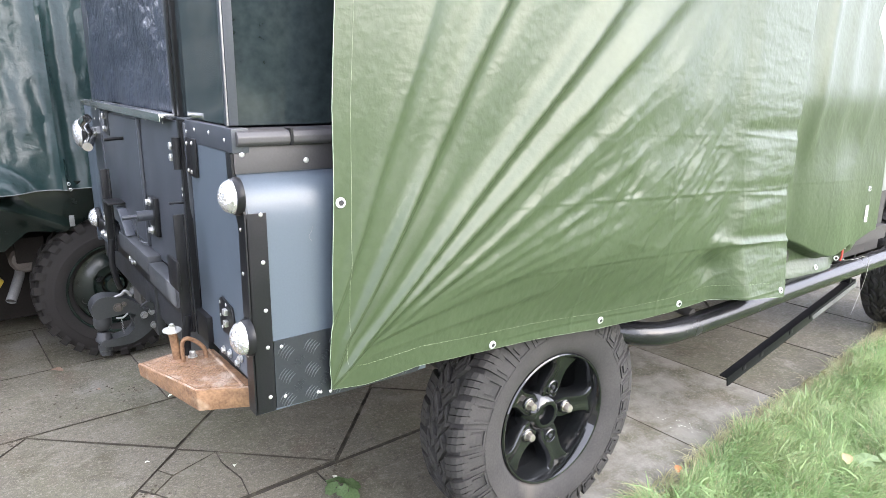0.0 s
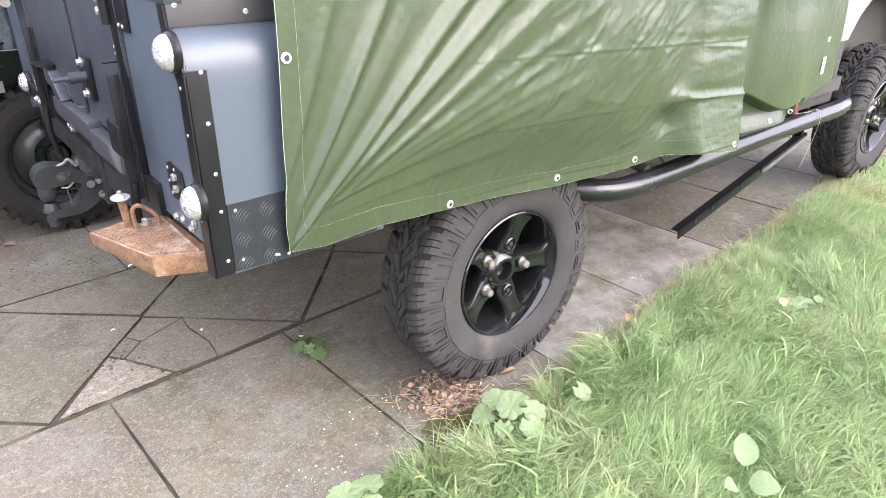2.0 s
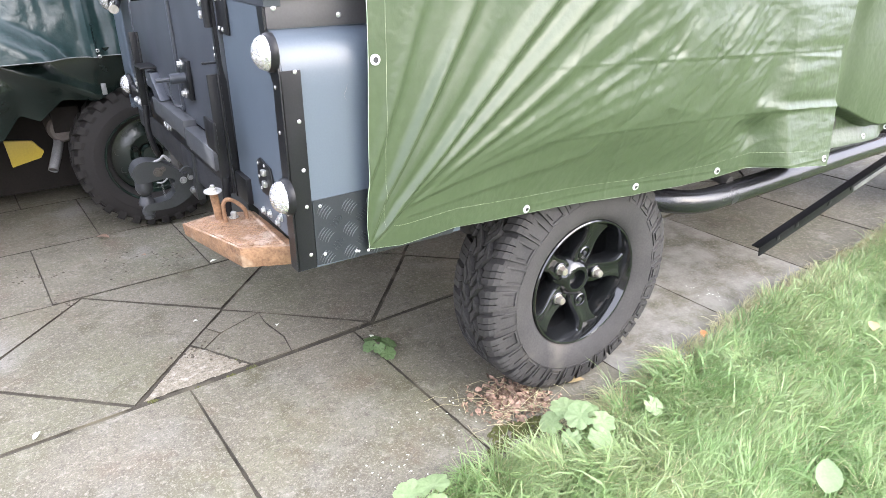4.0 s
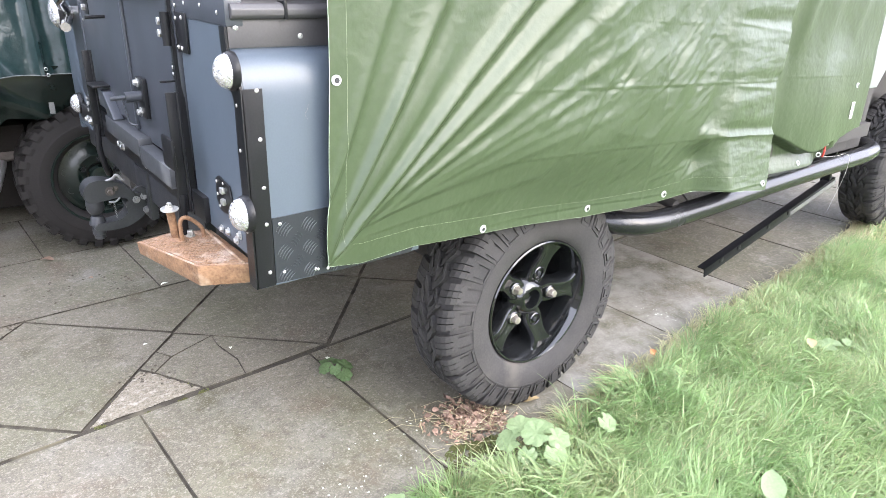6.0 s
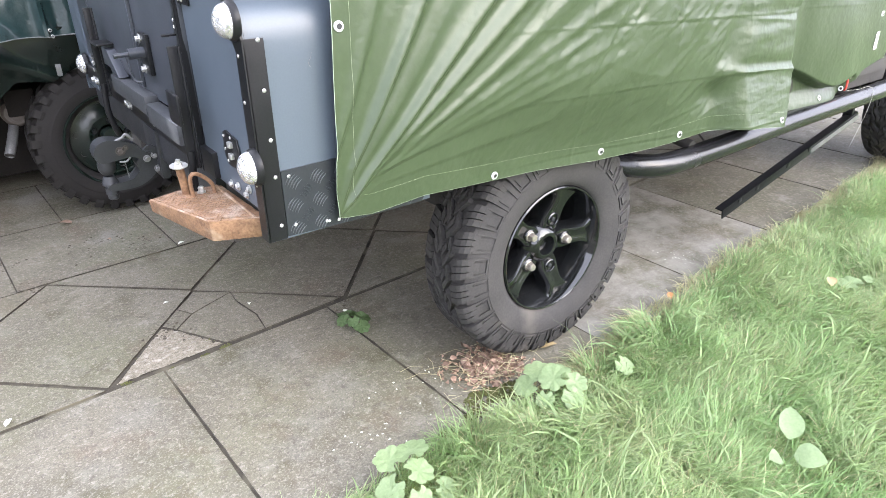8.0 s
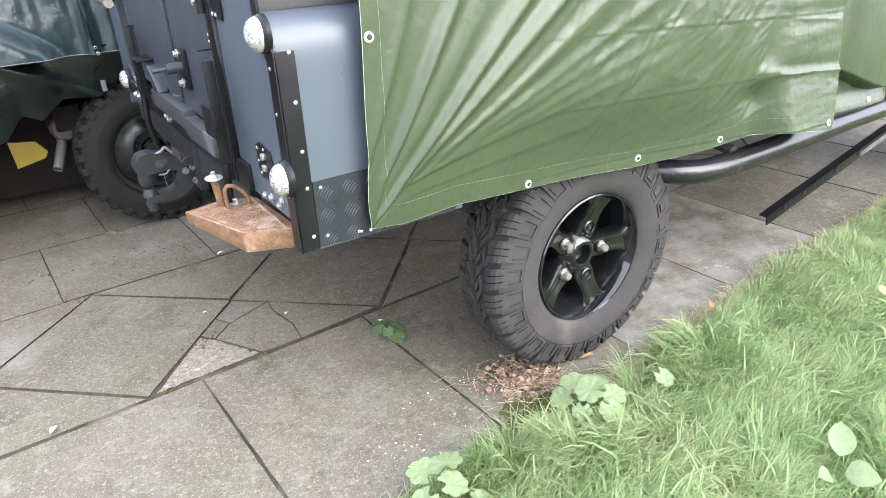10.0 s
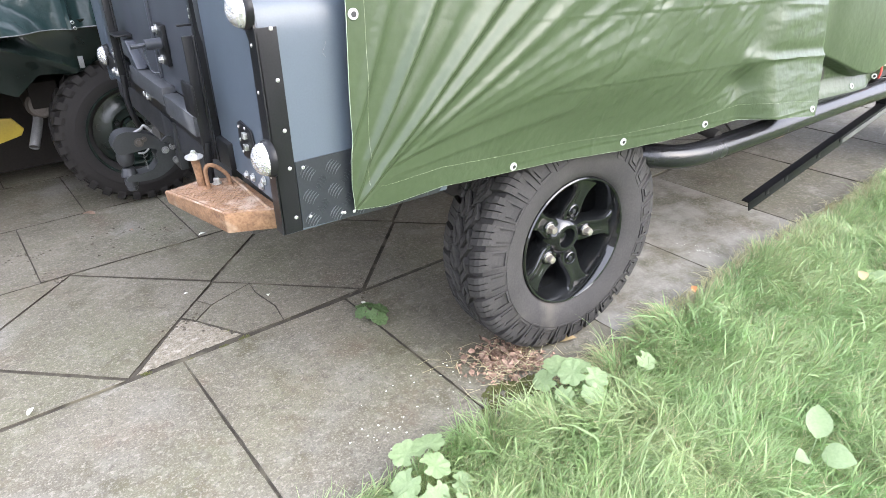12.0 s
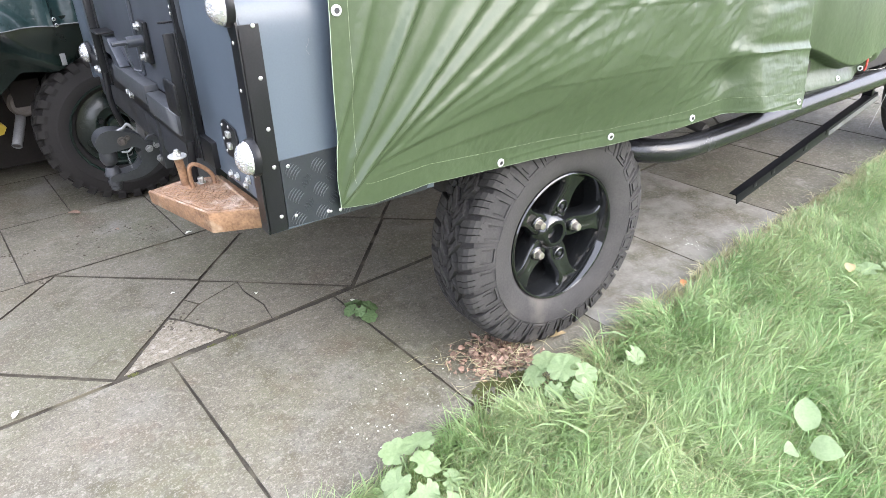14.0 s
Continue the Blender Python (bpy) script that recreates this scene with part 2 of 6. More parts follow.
def tarp_material(name, base, second, rough, crinkle, size, warp=0.2, shine=0.52):
    """Woven, laminated plastic sheet: fine weave and a net of small crinkles."""
    m = material(name, base, second, rough, scale=3.5, fine=60, bump=0.0, spec=shine, rough_var=0.05)
    n, l = m.node_tree.nodes, m.node_tree.links
    b = n["Principled BSDF"]
    co = n.new("ShaderNodeTexCoord")
    a = n.new("ShaderNodeTexNoise")
    a.inputs["Scale"].default_value, a.inputs["Detail"].default_value, a.inputs["Distortion"].default_value = size, 4.0, warp
    l.new(co.outputs["Object"], a.inputs[0])
    weave = n.new("ShaderNodeTexNoise")
    weave.inputs["Scale"].default_value, weave.inputs["Detail"].default_value = 420.0, 1.0
    l.new(co.outputs["Object"], weave.inputs[0])
    s = n.new("ShaderNodeMath")
    s.operation = "MULTIPLY_ADD"
    s.inputs[1].default_value = 0.03
    l.new(weave.outputs[0], s.inputs[0])
    l.new(a.outputs[0], s.inputs[2])
    bp = n.new("ShaderNodeBump")
    bp.inputs["Strength"].default_value, bp.inputs["Distance"].default_value = crinkle, 0.012
    l.new(s.outputs[0], bp.inputs["Height"])
    l.new(bp.outputs[0], b.inputs["Normal"])
    return m


M_TARP = tarp_material("olive_tarpaulin", (0.050, 0.069, 0.037), (0.038, 0.055, 0.027), 0.32, 0.12, 55.0, 0.0, 0.38)
M_TARP2 = tarp_material("dark_green_tarpaulin", (0.017, 0.034, 0.033), (0.011, 0.024, 0.024), 0.24, 0.28, 22.0, 0.3, 0.35)
M_REARPANE = tarp_material("dark_blue_sheet", (0.026, 0.032, 0.047), (0.017, 0.021, 0.033), 0.3, 0.6, 40.0, 0.3, 0.4)


# ---- mesh helpers ----
def finish(name, bm, mat, smooth=False):
    bmesh.ops.recalc_face_normals(bm, faces=bm.faces)
    me = bpy.data.meshes.new(name)
    bm.to_mesh(me)
    bm.free()
    me.materials.append(mat)
    if smooth:
        for p in me.polygons:
            p.use_smooth = True
        me.set_sharp_from_angle(angle=radians(38))
    return me


def part(name, bm, mat, parent, label="", smooth=True):
    ob = new(name, finish(name, bm, mat, smooth))
    ob.parent = parent
    if label:
        ob["label"] = label
    return ob


def thing(name, at, label, category, group="", kind=""):
    ob = new(name)
    ob.empty_display_size = 0.1
    ob.location = at
    return tagged(ob, label, category, group, kind)


def solid(name, bm, mat, label, category, group="", kind="", smooth=True):
    return tagged(new(name, finish(name, bm, mat, smooth)), label, category, group, kind)


def box(bm, lo, hi, bevel=0.0, seg=2, m=None):
    c = [(a + b) / 2 for a, b in zip(lo, hi)]
    s = [abs(b - a) for a, b in zip(lo, hi)]
    mat = Matrix.Translation(c) @ Matrix.Diagonal((*s, 1))
    made = bmesh.ops.create_cube(bm, size=1.0, matrix=mat)["verts"]
    if bevel:
        edges = list({e for v in made for e in v.link_edges})
        res = bmesh.ops.bevel(bm, geom=edges, offset=bevel, segments=seg, affect="EDGES", profile=0.6)
        made = list({v for f in res["faces"] for v in f.verts} | {v for v in made if v.is_valid})
    if m is not None:
        bmesh.ops.transform(bm, matrix=m, verts=made)
    return made


def prism(bm, outline, axis, lo, hi, bevel=0.0):
    """A flat outline (two coordinates) drawn out along an axis from lo to hi."""
    def place(p, d):
        return {"x": (d, p[0], p[1]), "y": (p[0], d, p[1]), "z": (p[0], p[1], d)}[axis]
    a = [bm.verts.new(place(p, lo)) for p in outline]
    b = [bm.verts.new(place(p, hi)) for p in outline]
    n = len(outline)
    faces = [bm.faces.new(a), bm.faces.new(list(reversed(b)))]
    faces += [bm.faces.new((a[i], b[i], b[(i + 1) % n], a[(i + 1) % n])) for i in range(n)]
    if bevel:
        edges = list({e for f in faces for e in f.edges})
        bmesh.ops.bevel(bm, geom=edges, offset=bevel, segments=2, affect="EDGES", profile=0.6)


def lathe(bm, profile, seg=48, m=Matrix(), close=False):
    """Turns a profile of (radius, depth) about the y axis."""
    rings = []
    for r, d in profile:
        if r < 1e-6:
            rings.append([bm.verts.new(m @ Vector((0, d, 0)))])
        else:
            rings.append([bm.verts.new(m @ Vector((r * math.cos(2 * math.pi * i / seg), d, r * math.sin(2 * math.pi * i / seg)))) for i in range(seg)])
    pairs = list(zip(rings, rings[1:])) + ([(rings[-1], rings[0])] if close else [])
    for a, b in pairs:
        for i in range(seg):
            j = (i + 1) % seg
            vs = [a[i % len(a)], a[j % len(a)], b[j % len(b)], b[i % len(b)]]
            vs = list(dict.fromkeys(vs))
            if len(vs) > 2:
                bm.faces.new(vs)


def tube(bm, points, radius, seg=12, caps=True):
    """A round bar along points; radius may be one number or one for each point."""
    pts = [Vector(p) for p in points]
    rings = []
    up = Vector((0.13, 0.21, 0.97))
    for i, p in enumerate(pts):
        d = (pts[min(i + 1, len(pts) - 1)] - pts[max(i - 1, 0)]).normalized()
        side = d.cross(up)
        if side.length < 0.05:
            side = d.cross(Vector((1, 0, 0)))
        side.normalize()
        top = side.cross(d)
        r = radius[i] if isinstance(radius, (list, tuple)) else radius
        rings.append([bm.verts.new(p + r * (math.cos(a) * side + math.sin(a) * top)) for a in (2 * math.pi * k / seg for k in range(seg))])
    for a, b in zip(rings, rings[1:]):
        for k in range(seg):
            bm.faces.new((a[k], a[(k + 1) % seg], b[(k + 1) % seg], b[k]))
    if caps:
        bm.faces.new(list(reversed(rings[0])))
        bm.faces.new(rings[-1])


def curve_points(pts, steps=8):
    """A smooth line through points (Catmull-Rom)."""
    p = [Vector(q) for q in pts]
    p = [2 * p[0] - p[1]] + p + [2 * p[-1] - p[-2]]
    out = []
    for i in range(1, len(p) - 2):
        for k in range(steps):
            t = k / steps
            out.append(0.5 * ((2 * p[i]) + (p[i + 1] - p[i - 1]) * t + (2 * p[i - 1] - 5 * p[i] + 4 * p[i + 1] - p[i + 2]) * t * t
                              + (3 * p[i] - p[i - 1] - 3 * p[i + 1] + p[i + 2]) * t ** 3))
    return out + [p[-2]]


def sheet(bm, f, nu, nv, u0=0.0, u1=1.0, v0=0.0, v1=1.0):
    grid = [[bm.verts.new(f(u0 + (u1 - u0) * i / nu, v0 + (v1 - v0) * j / nv)) for j in range(nv + 1)] for i in range(nu + 1)]
    for i in range(nu):
        for j in range(nv):
            bm.faces.new((grid[i][j], grid[i + 1][j], grid[i + 1][j + 1], grid[i][j + 1]))


def interp(x, table):
    for (a, p), (b, q) in zip(table, table[1:]):
        if x <= b:
            t = max(0.0, min(1.0, (x - a) / (b - a)))
            return p + (q - p) * t
    return table[-1][1]


def screw(parent, at, axis, r=0.0075, mat=None, name="screw"):
    """A domed screw or rivet head that faces along axis."""
    r *= 0.86
    bm = bmesh.new()
    m = Matrix.Translation(at) @ Vector(axis).to_track_quat("-Y", "Z").to_matrix().to_4x4()
    lathe(bm, [(r, 0.0), (r, -r * 0.18), (r * 0.8, -r * 0.40), (r * 0.42, -r * 0.48), (r * 0.34, -r * 0.12), (0, -r * 0.1)], 12, m)
    return part(name, bm, mat or M_ZINC, parent)


def bolt(parent, at, axis, r=0.010, h=0.010, mat=None, name="bolt"):
    """A hexagon bolt head on a washer."""
    bm = bmesh.new()
    m = Matrix.Translation(at) @ Vector(axis).to_track_quat("-Y", "Z").to_matrix().to_4x4()
    lathe(bm, [(r * 1.5, 0), (r * 1.5, -0.002), (r, -0.002)], 16, m)
    lathe(bm, [(r, -0.002), (r, -h * 0.85), (r * 0.85, -h), (0, -h)], 6, m)
    return part(name, bm, mat or M_ZINC, parent, smooth=False)


REAR = -0.845       # rear face of the parked vehicle
SIDE = -0.053       # near side of its tub
FAR = 1.64          # far side of its tub
WHEEL_R = 0.358
HUB = (0.0455, 0.005, 0.358)


# ---- paving and lawn ----
TURN = radians(3.0)


def rise(x):
    """The ground climbs gently towards the vehicle's front."""
    return 0.03 * max(0.0, x - 1.0)


def pave(u, v, z=0.0):
    """From the paving's own directions to the place."""
    return Vector((-0.97 + u * math.cos(TURN) - v * math.sin(TURN), 0.645 + u * math.sin(TURN) + v * math.cos(TURN), z))


def lawn_edge(x):
    """Where the lawn's rough edge meets the paving."""
    return -0.165 + 0.062 * (x + 0.85) - 0.050 * math.exp(-((x - 0.05) / 0.28) ** 2) + 0.022 * noise.noise((x * 2.3, 0.4, 0)) + 0.012 * noise.noise((x * 9.0, 3.1, 0))


def lawn_height(x, y):
    d = max(0.0, lawn_edge(x) - y)
    return rise(x) + min(0.022, -0.02 + d * 0.9) + 0.03 * (1 - math.exp(-d * 1.2)) + 0.011 * noise.noise((x * 1.7, y * 1.7, 2.0)) * min(1, d * 4)


# ---- vehicle: wheels ----
def tyre_meshes(old=False):
    """Mud-terrain tyre: the carcass, and its tread of sipes, outlined shoulder lugs and interlocking centre blocks."""
    bm = bmesh.new()
    R, W = WHEEL_R, 0.202
    lathe(bm, [(0.190, 0.040), (0.197, 0.016), (0.206, 0.008), (0.218, 0.002), (0.240, -0.004), (0.262, -0.006), (0.272, -0.0055), (0.274, -0.0035), (0.283, -0.002), (0.293, 0.001),
               (0.299, 0.003), (0.314, 0.0075), (R - 0.024, 0.020), (R - 0.018, 0.045), (R - 0.016, W / 2), (R - 0.018, W - 0.045),
               (R - 0.022, W - 0.02), (0.30, W), (0.26, W + 0.006), (0.2, W - 0.02), (0.19, W - 0.05)], 120)
    carcass = finish("tyre", bm, M_TYRESHADE if old else M_TYRE, True)
    bm = bmesh.new()

    def block(pts_a, a0, a1, skew=0.0, grow=0.0):
        """Closed section (radius, depth) swept from angle a0 to a1."""
        lo, hi = [], []
        for r, d in pts_a:
            for lst, a in ((lo, a0), (hi, a1)):
                b = a + skew * d
                lst.append(bm.verts.new((r * math.cos(b), d, r * math.sin(b))))
        n = len(pts_a)
        bm.faces.new(lo)
        bm.faces.new(list(reversed(hi)))
        for i in range(n):
            bm.faces.new((lo[i], hi[i], hi[(i + 1) % n], lo[(i + 1) % n]))

    if old:
        for k in range(30):
            for side in (0, 1):
                f = (lambda d: d) if side == 0 else (lambda d: W - d)
                b0 = (k + 0.5 * side) * 2 * math.pi / 30
                block([(0.313, f(0.004)), (0.326, f(0.003)), (R - 0.006, f(0.010)), (R, f(0.022)), (R, f(0.097)), (R - 0.022, f(0.097)), (R - 0.03, f(0.02))], b0, b0 + 0.105, skew=1.0 if side == 0 else -1.0)
        return carcass, finish("tread", bm, M_TYRESHADE, False)
    lugs = 28
    step = 2 * math.pi / lugs
    wob = random.Random(6)
    for k in range(lugs):
        a = k * step
        long = (k % 2 == 0)
        low = 0.268 if long else 0.277
        for side in (0, 1):
            off = a + 0.5 * step * side
            f = (lambda d: d) if side == 0 else (lambda d: W - d)
            lean = 0.9 if side == 0 else -0.9
            # shoulder lug: three ribs parted by sipes
            reach = 0.060 if long else 0.050
            sec = [(R - 0.040, f(0.010)), (R - 0.040, f(0.0035)), (R - 0.020, f(0.0085)), (R - 0.007, f(0.018)), (R - 0.001, f(0.032)), (R, f(reach)), (R - 0.018, f(reach + 0.002)), (R - 0.03, f(0.03))]
            for q, (p0, p1) in enumerate(((0.02, 0.27), (0.305, 0.52), (0.555, 0.80))):
                block(sec, off + p0 * step, off + p1 * step, skew=lean)
            # raised U that outlines the lug on the sidewall
            wall = [(low, f(-0.0072)), (0.300, f(-0.0020)), (R - 0.026, f(0.0060)), (R - 0.020, f(0.010)), (R - 0.030, f(0.016)), (low, f(0.004))]
            block(wall, off + 0.02 * step, off + 0.10 * step, skew=lean)
            block(wall, off + 0.72 * step, off + 0.80 * step, skew=lean)
            block([(low, f(-0.0072)), (low + 0.005, f(-0.0069)), (low + 0.006, f(0.004)), (low, f(0.004))], off + 0.02 * step, off + 0.80 * step, skew=lean)
            inset = [(low + 0.013, f(-0.0055)), (0.302, f(0.0000)), (R - 0.026, f(0.0078)), (R - 0.028, f(0.014)), (low + 0.013, f(0.004))]
            block(inset, off + 0.20 * step, off + 0.62 * step, skew=lean)
        # interlocking centre blocks
        for row, (d0, d1) in enumerate(((0.064, 0.097), (0.103, 0.137))):
            j = wob.uniform(-0.04, 0.04)
            b0 = a + (0.18 + 0.42 * row + j) * step
            sec = [(R - 0.018, d0), (R, d0 + 0.002), (R, d1 - 0.002), (R - 0.018, d1)]
            s = (4.5, -4.5)[row]
            block(sec, b0 - s * (d0 + d1) / 2, b0 + 0.30 * step - s * (d0 + d1) / 2, skew=s)
            m = (d0 + d1) / 2
            sec = [(R - 0.018, d0 + 0.004), (R, d0 + 0.006), (R, m), (R - 0.018, m + 0.002)]
            block(sec, b0 + 0.42 * step + s * m, b0 + 0.70 * step + s * m, skew=-s)
            sec = [(R - 0.018, m + 0.003), (R, m + 0.004), (R, d1 + 0.003), (R - 0.018, d1 + 0.004)]
            block(sec, b0 + 0.50 * step - s * m, b0 + 0.80 * step - s * m, skew=s)
    return carcass, finish("tread", bm, M_TYRE, False)


def disc_points(r, a, d):
    return Vector((r * math.cos(a), d, r * math.sin(a)))


def alloy_rim(parent):
    """Five-spoke gloss-black alloy: the hub lies deep, and the spokes climb out to the lip."""
    bm = bmesh.new()
    lathe(bm, [(0.196, 0.030), (0.1992, 0.016), (0.1985, 0.010), (0.195, 0.007), (0.191, 0.0085), (0.188, 0.014), (0.183, 0.027), (0.177, 0.044), (0.170, 0.066), (0.163, 0.096), (0.158, 0.165), (0.19, 0.195)], 96)
    sides = ((-1.0, 0.060), (-1.0, 0.020), (-0.93, 0.009), (-0.78, 0.0015), (-0.60, 0.0), (-0.34, 0.0035), (0.0, 0.005), (0.34, 0.0035), (0.60, 0.0), (0.78, 0.0015), (0.93, 0.009), (1.0, 0.020), (1.0, 0.060))
    for k in range(5):
        a = radians(72 * k)
        rows = []
        for r, half, d in ((0.034, 0.026, 0.056), (0.056, 0.035, 0.052), (0.078, 0.038, 0.049), (0.098, 0.035, 0.046), (0.118, 0.031, 0.042), (0.138, 0.030, 0.037), (0.154, 0.034, 0.033), (0.168, 0.044, 0.031), (0.180, 0.060, 0.030)):
            row = []
            for q, rise in sides:
                across = Vector((-math.sin(a), 0, math.cos(a))) * (q * half)
                row.append(bm.verts.new(disc_points(r, a, d + rise) + across))
            rows.append(row)
        for p, q in zip(rows, rows[1:]):
            for i in range(len(p) - 1):
                bm.faces.new((p[i], q[i], q[i + 1], p[i + 1]))
    # hub: raised ring round a deep centre
    lathe(bm, [(0.072, 0.075), (0.058, 0.056), (0.050, 0.047), (0.043, 0.041), (0.036, 0.0395), (0.031, 0.041), (0.029, 0.046), (0.027, 0.070), (0.010, 0.072), (0.009, 0.060), (0.0, 0.059)], 40)
    rim = part("rim", bm, M_GLOSSBLACK, parent)
    for k in range(5):
        a = radians(72 * k)
        m = Matrix.Translation(disc_points(0.0825, a, 0.050))
        b = bmesh.new()
        lathe(b, [(0.0215, 0.010), (0.0215, -0.003), (0.0185, -0.0055), (0.0165, -0.003), (0.0160, 0.004), (0.0, 0.0045)], 24, m)
        part("nut_seat", b, M_GLOSSBLACK, parent)
        b = bmesh.new()
        if k in (1, 4):
            # a bare stud in its dark recess
            lathe(b, [(0.0070, 0.006), (0.0070, -0.004), (0.0055, -0.0055), (0.0, -0.0055)], 12, m)
            part("wheel_stud", b, M_HITCH, parent)
            continue
        lathe(b, [(0.0160, 0.004), (0.0160, -0.003), (0.0150, -0.0055), (0.0128, -0.0065)], 24, m)
        lathe(b, [(0.0128, -0.006), (0.0124, -0.020), (0.0108, -0.0235), (0.0, -0.0245)], 6, m @ Matrix.Rotation(radians(17 * k), 4, "Y"))
        part("wheel_nut", b, M_BRASSNUT, parent, "dull silver hexagon wheel nut", smooth=False)
    # drum drawn in the near-black shade colour
    b = bmesh.new()
    lathe(b, [(0.160, 0.140), (0.12, 0.135), (0.05, 0.13), (0.0, 0.13)], 48)
    part("brake_drum", b, M_SHADE, parent, "dull black brake drum behind the spokes")
    return rim


def steel_rim(parent):
    """Pressed steel wheel with a domed centre and round holes near its edge."""
    bm = bmesh.new()
    lathe(bm, [(0.226, 0.03), (0.229, 0.004), (0.224, -0.004), (0.216, -0.002), (0.209, 0.014), (0.203, 0.070), (0.192, 0.098), (0.170, 0.102), (0.130, 0.084), (0.100, 0.078), (0.082, 0.088), (0.060, 0.090)], 72)
    rim = part("rim", bm, M_RIMGREEN, parent, "dark green pressed steel wheel")
    b = bmesh.new()
    lathe(b, [(0.050, 0.094), (0.046, 0.070), (0.040, 0.062), (0.0, 0.060)], 32)
    part("hub_cap", b, M_RIMGREEN, parent)
    for k in range(5):
        bolt(parent, disc_points(0.079, radians(20 + 72 * k), 0.088), (0, -1, 0), 0.011, 0.018, M_BLACK, "wheel_nut")
    # dark discs on the uncut wheel stand for the shade in its holes
    for k in range(10):
        b = bmesh.new()
        m = Matrix.Translation(disc_points(0.152, radians(36 * k), 0.095))
        lathe(b, [(0.016, -0.004), (0.0155, -0.001), (0.0145, 0.004), (0.0, 0.004)], 16, m)
        part("hole", b, M_UNDER, parent)
    return rim


TYRE, TREAD = tyre_meshes()


OLD_TYRE, OLD_TREAD = tyre_meshes(True)


def put_tyre(w, old=False):
    ty = new("tyre", OLD_TYRE if old else TYRE)
    ty.parent = w
    ty["label"] = "worn mud-terrain tyre with chunky tread lugs"
    tr = new("tread", OLD_TREAD if old else TREAD)
    tr.parent = w
    tr["kind"] = "stuff"


def wheel(parent, at, make_rim, turn=0.0, label=""):
    w = new("wheel")
    w.parent = parent
    w.matrix_basis = pose(*at, 0, turn, 0)
    if label:
        w["label"] = label
    put_tyre(w, make_rim is steel_rim)
    make_rim(w)
    return w


vehicle = thing("off_road_vehicle", (0, 0, 0), "blue-grey off-road vehicle with black steel strips, partly under a tarpaulin", "vehicle")
rear_wheel = wheel(vehicle, HUB, alloy_rim, 0, "black five-spoke alloy wheel with mud-terrain tyre")
front_wheel = wheel(vehicle, (2.76, 0.0, WHEEL_R + rise(2.76)), alloy_rim, 25, "black five-spoke alloy wheel with mud-terrain tyre")


def far_wheel(x):
    w = new("wheel")
    w.parent = vehicle
    w.matrix_basis = pose(x, 1.587, WHEEL_R + rise(x), 0, 0, 180)
    put_tyre(w)
    b = bmesh.new()
    lathe(b, [(0.196, 0.03), (0.19, 0.01), (0.17, 0.03), (0.05, 0.02), (0, 0.02)], 40)
    part("rim", b, M_GLOSSBLACK, w)


far_wheel(HUB[0])
far_wheel(2.76)

# ---- vehicle: tub and its side ----
bm = bmesh.new()
shoulder = [(0.000, 1.200), (0.000, 1.129), (-0.006, 1.1265), (-0.016, 1.123), (-0.027, 1.116), (-0.037, 1.105), (-0.044, 1.092), (-0.049, 1.076), (-0.052, 1.056), (SIDE, 1.03), (SIDE, 0.672)]
prism(bm, shoulder + [(SIDE + 0.025, 0.672), (0.03, 1.0), (0.03, 1.205)], "x", REAR + 0.004, -0.455)
upper = shoulder[:-2] + [(-0.0525, 1.01), (-0.03, 1.01), (0.03, 1.06), (0.03, 1.205)]
prism(bm, upper, "x", -0.455, 0.56)
part("tub_side", bm, M_BLUE, vehicle, "blue-grey painted aluminium side with a rounded shoulder")

bm = bmesh.new()
prism(bm, [(FAR - a - SIDE, z) for a, z in [(0.05, 1.205), (0.05, 1.139), (0, 1.08), (0, 0.672), (0.03, 0.672), (0.09, 1.205)]], "x", REAR + 0.004, 1.95)
part("far_tub_side", bm, M_BLUE, vehicle)

bm = bmesh.new()
prism(bm, [(0.272, 0.733), (SIDE + 0.002, 0.733), (SIDE + 0.002, 1.03), (-0.050, 1.06), (-0.046, 1.085), (-0.036, 1.103), (-0.024, 1.1165), (-0.012, 1.123), (0.002, 1.127), (0.002, 1.168), (0.272, 1.168)], "x", REAR, REAR + 0.03)
part("rear_corner_panel", bm, M_BLUE, vehicle, "blue-grey painted rear corner panel")
bm = bmesh.new()
box(bm, (REAR - 0.002, -0.006, 1.1685), (REAR + 0.03, 0.292, 1.213), 0.002)
box(bm, (REAR + 0.002, 0.292, 1.205), (REAR + 0.03, 0.40, 1.2155), 0.001)
part("rear_top_plate", bm, M_DARK, vehicle, "dark grey plate above the rear corner panel")
bm = bmesh.new()
box(bm, (REAR, 1.45, 0.70), (REAR + 0.03, FAR - 0.003, 1.213), 0.003)
part("rear_corner_panel", bm, M_BLUE, vehicle, "blue-grey painted rear corner panel")

bm = bmesh.new()
tube(bm, curve_points([(-0.718, SIDE - 0.0004, 1.030), (-0.721, SIDE - 0.0004, 1.020), (-0.726, SIDE - 0.0004, 1.011), (-0.721, SIDE - 0.0004, 1.001)], 5), 0.0003, 5)
part("paint_scratch", bm, M_GREYSTEEL, vehicle, "thin pale scratch in the paint")

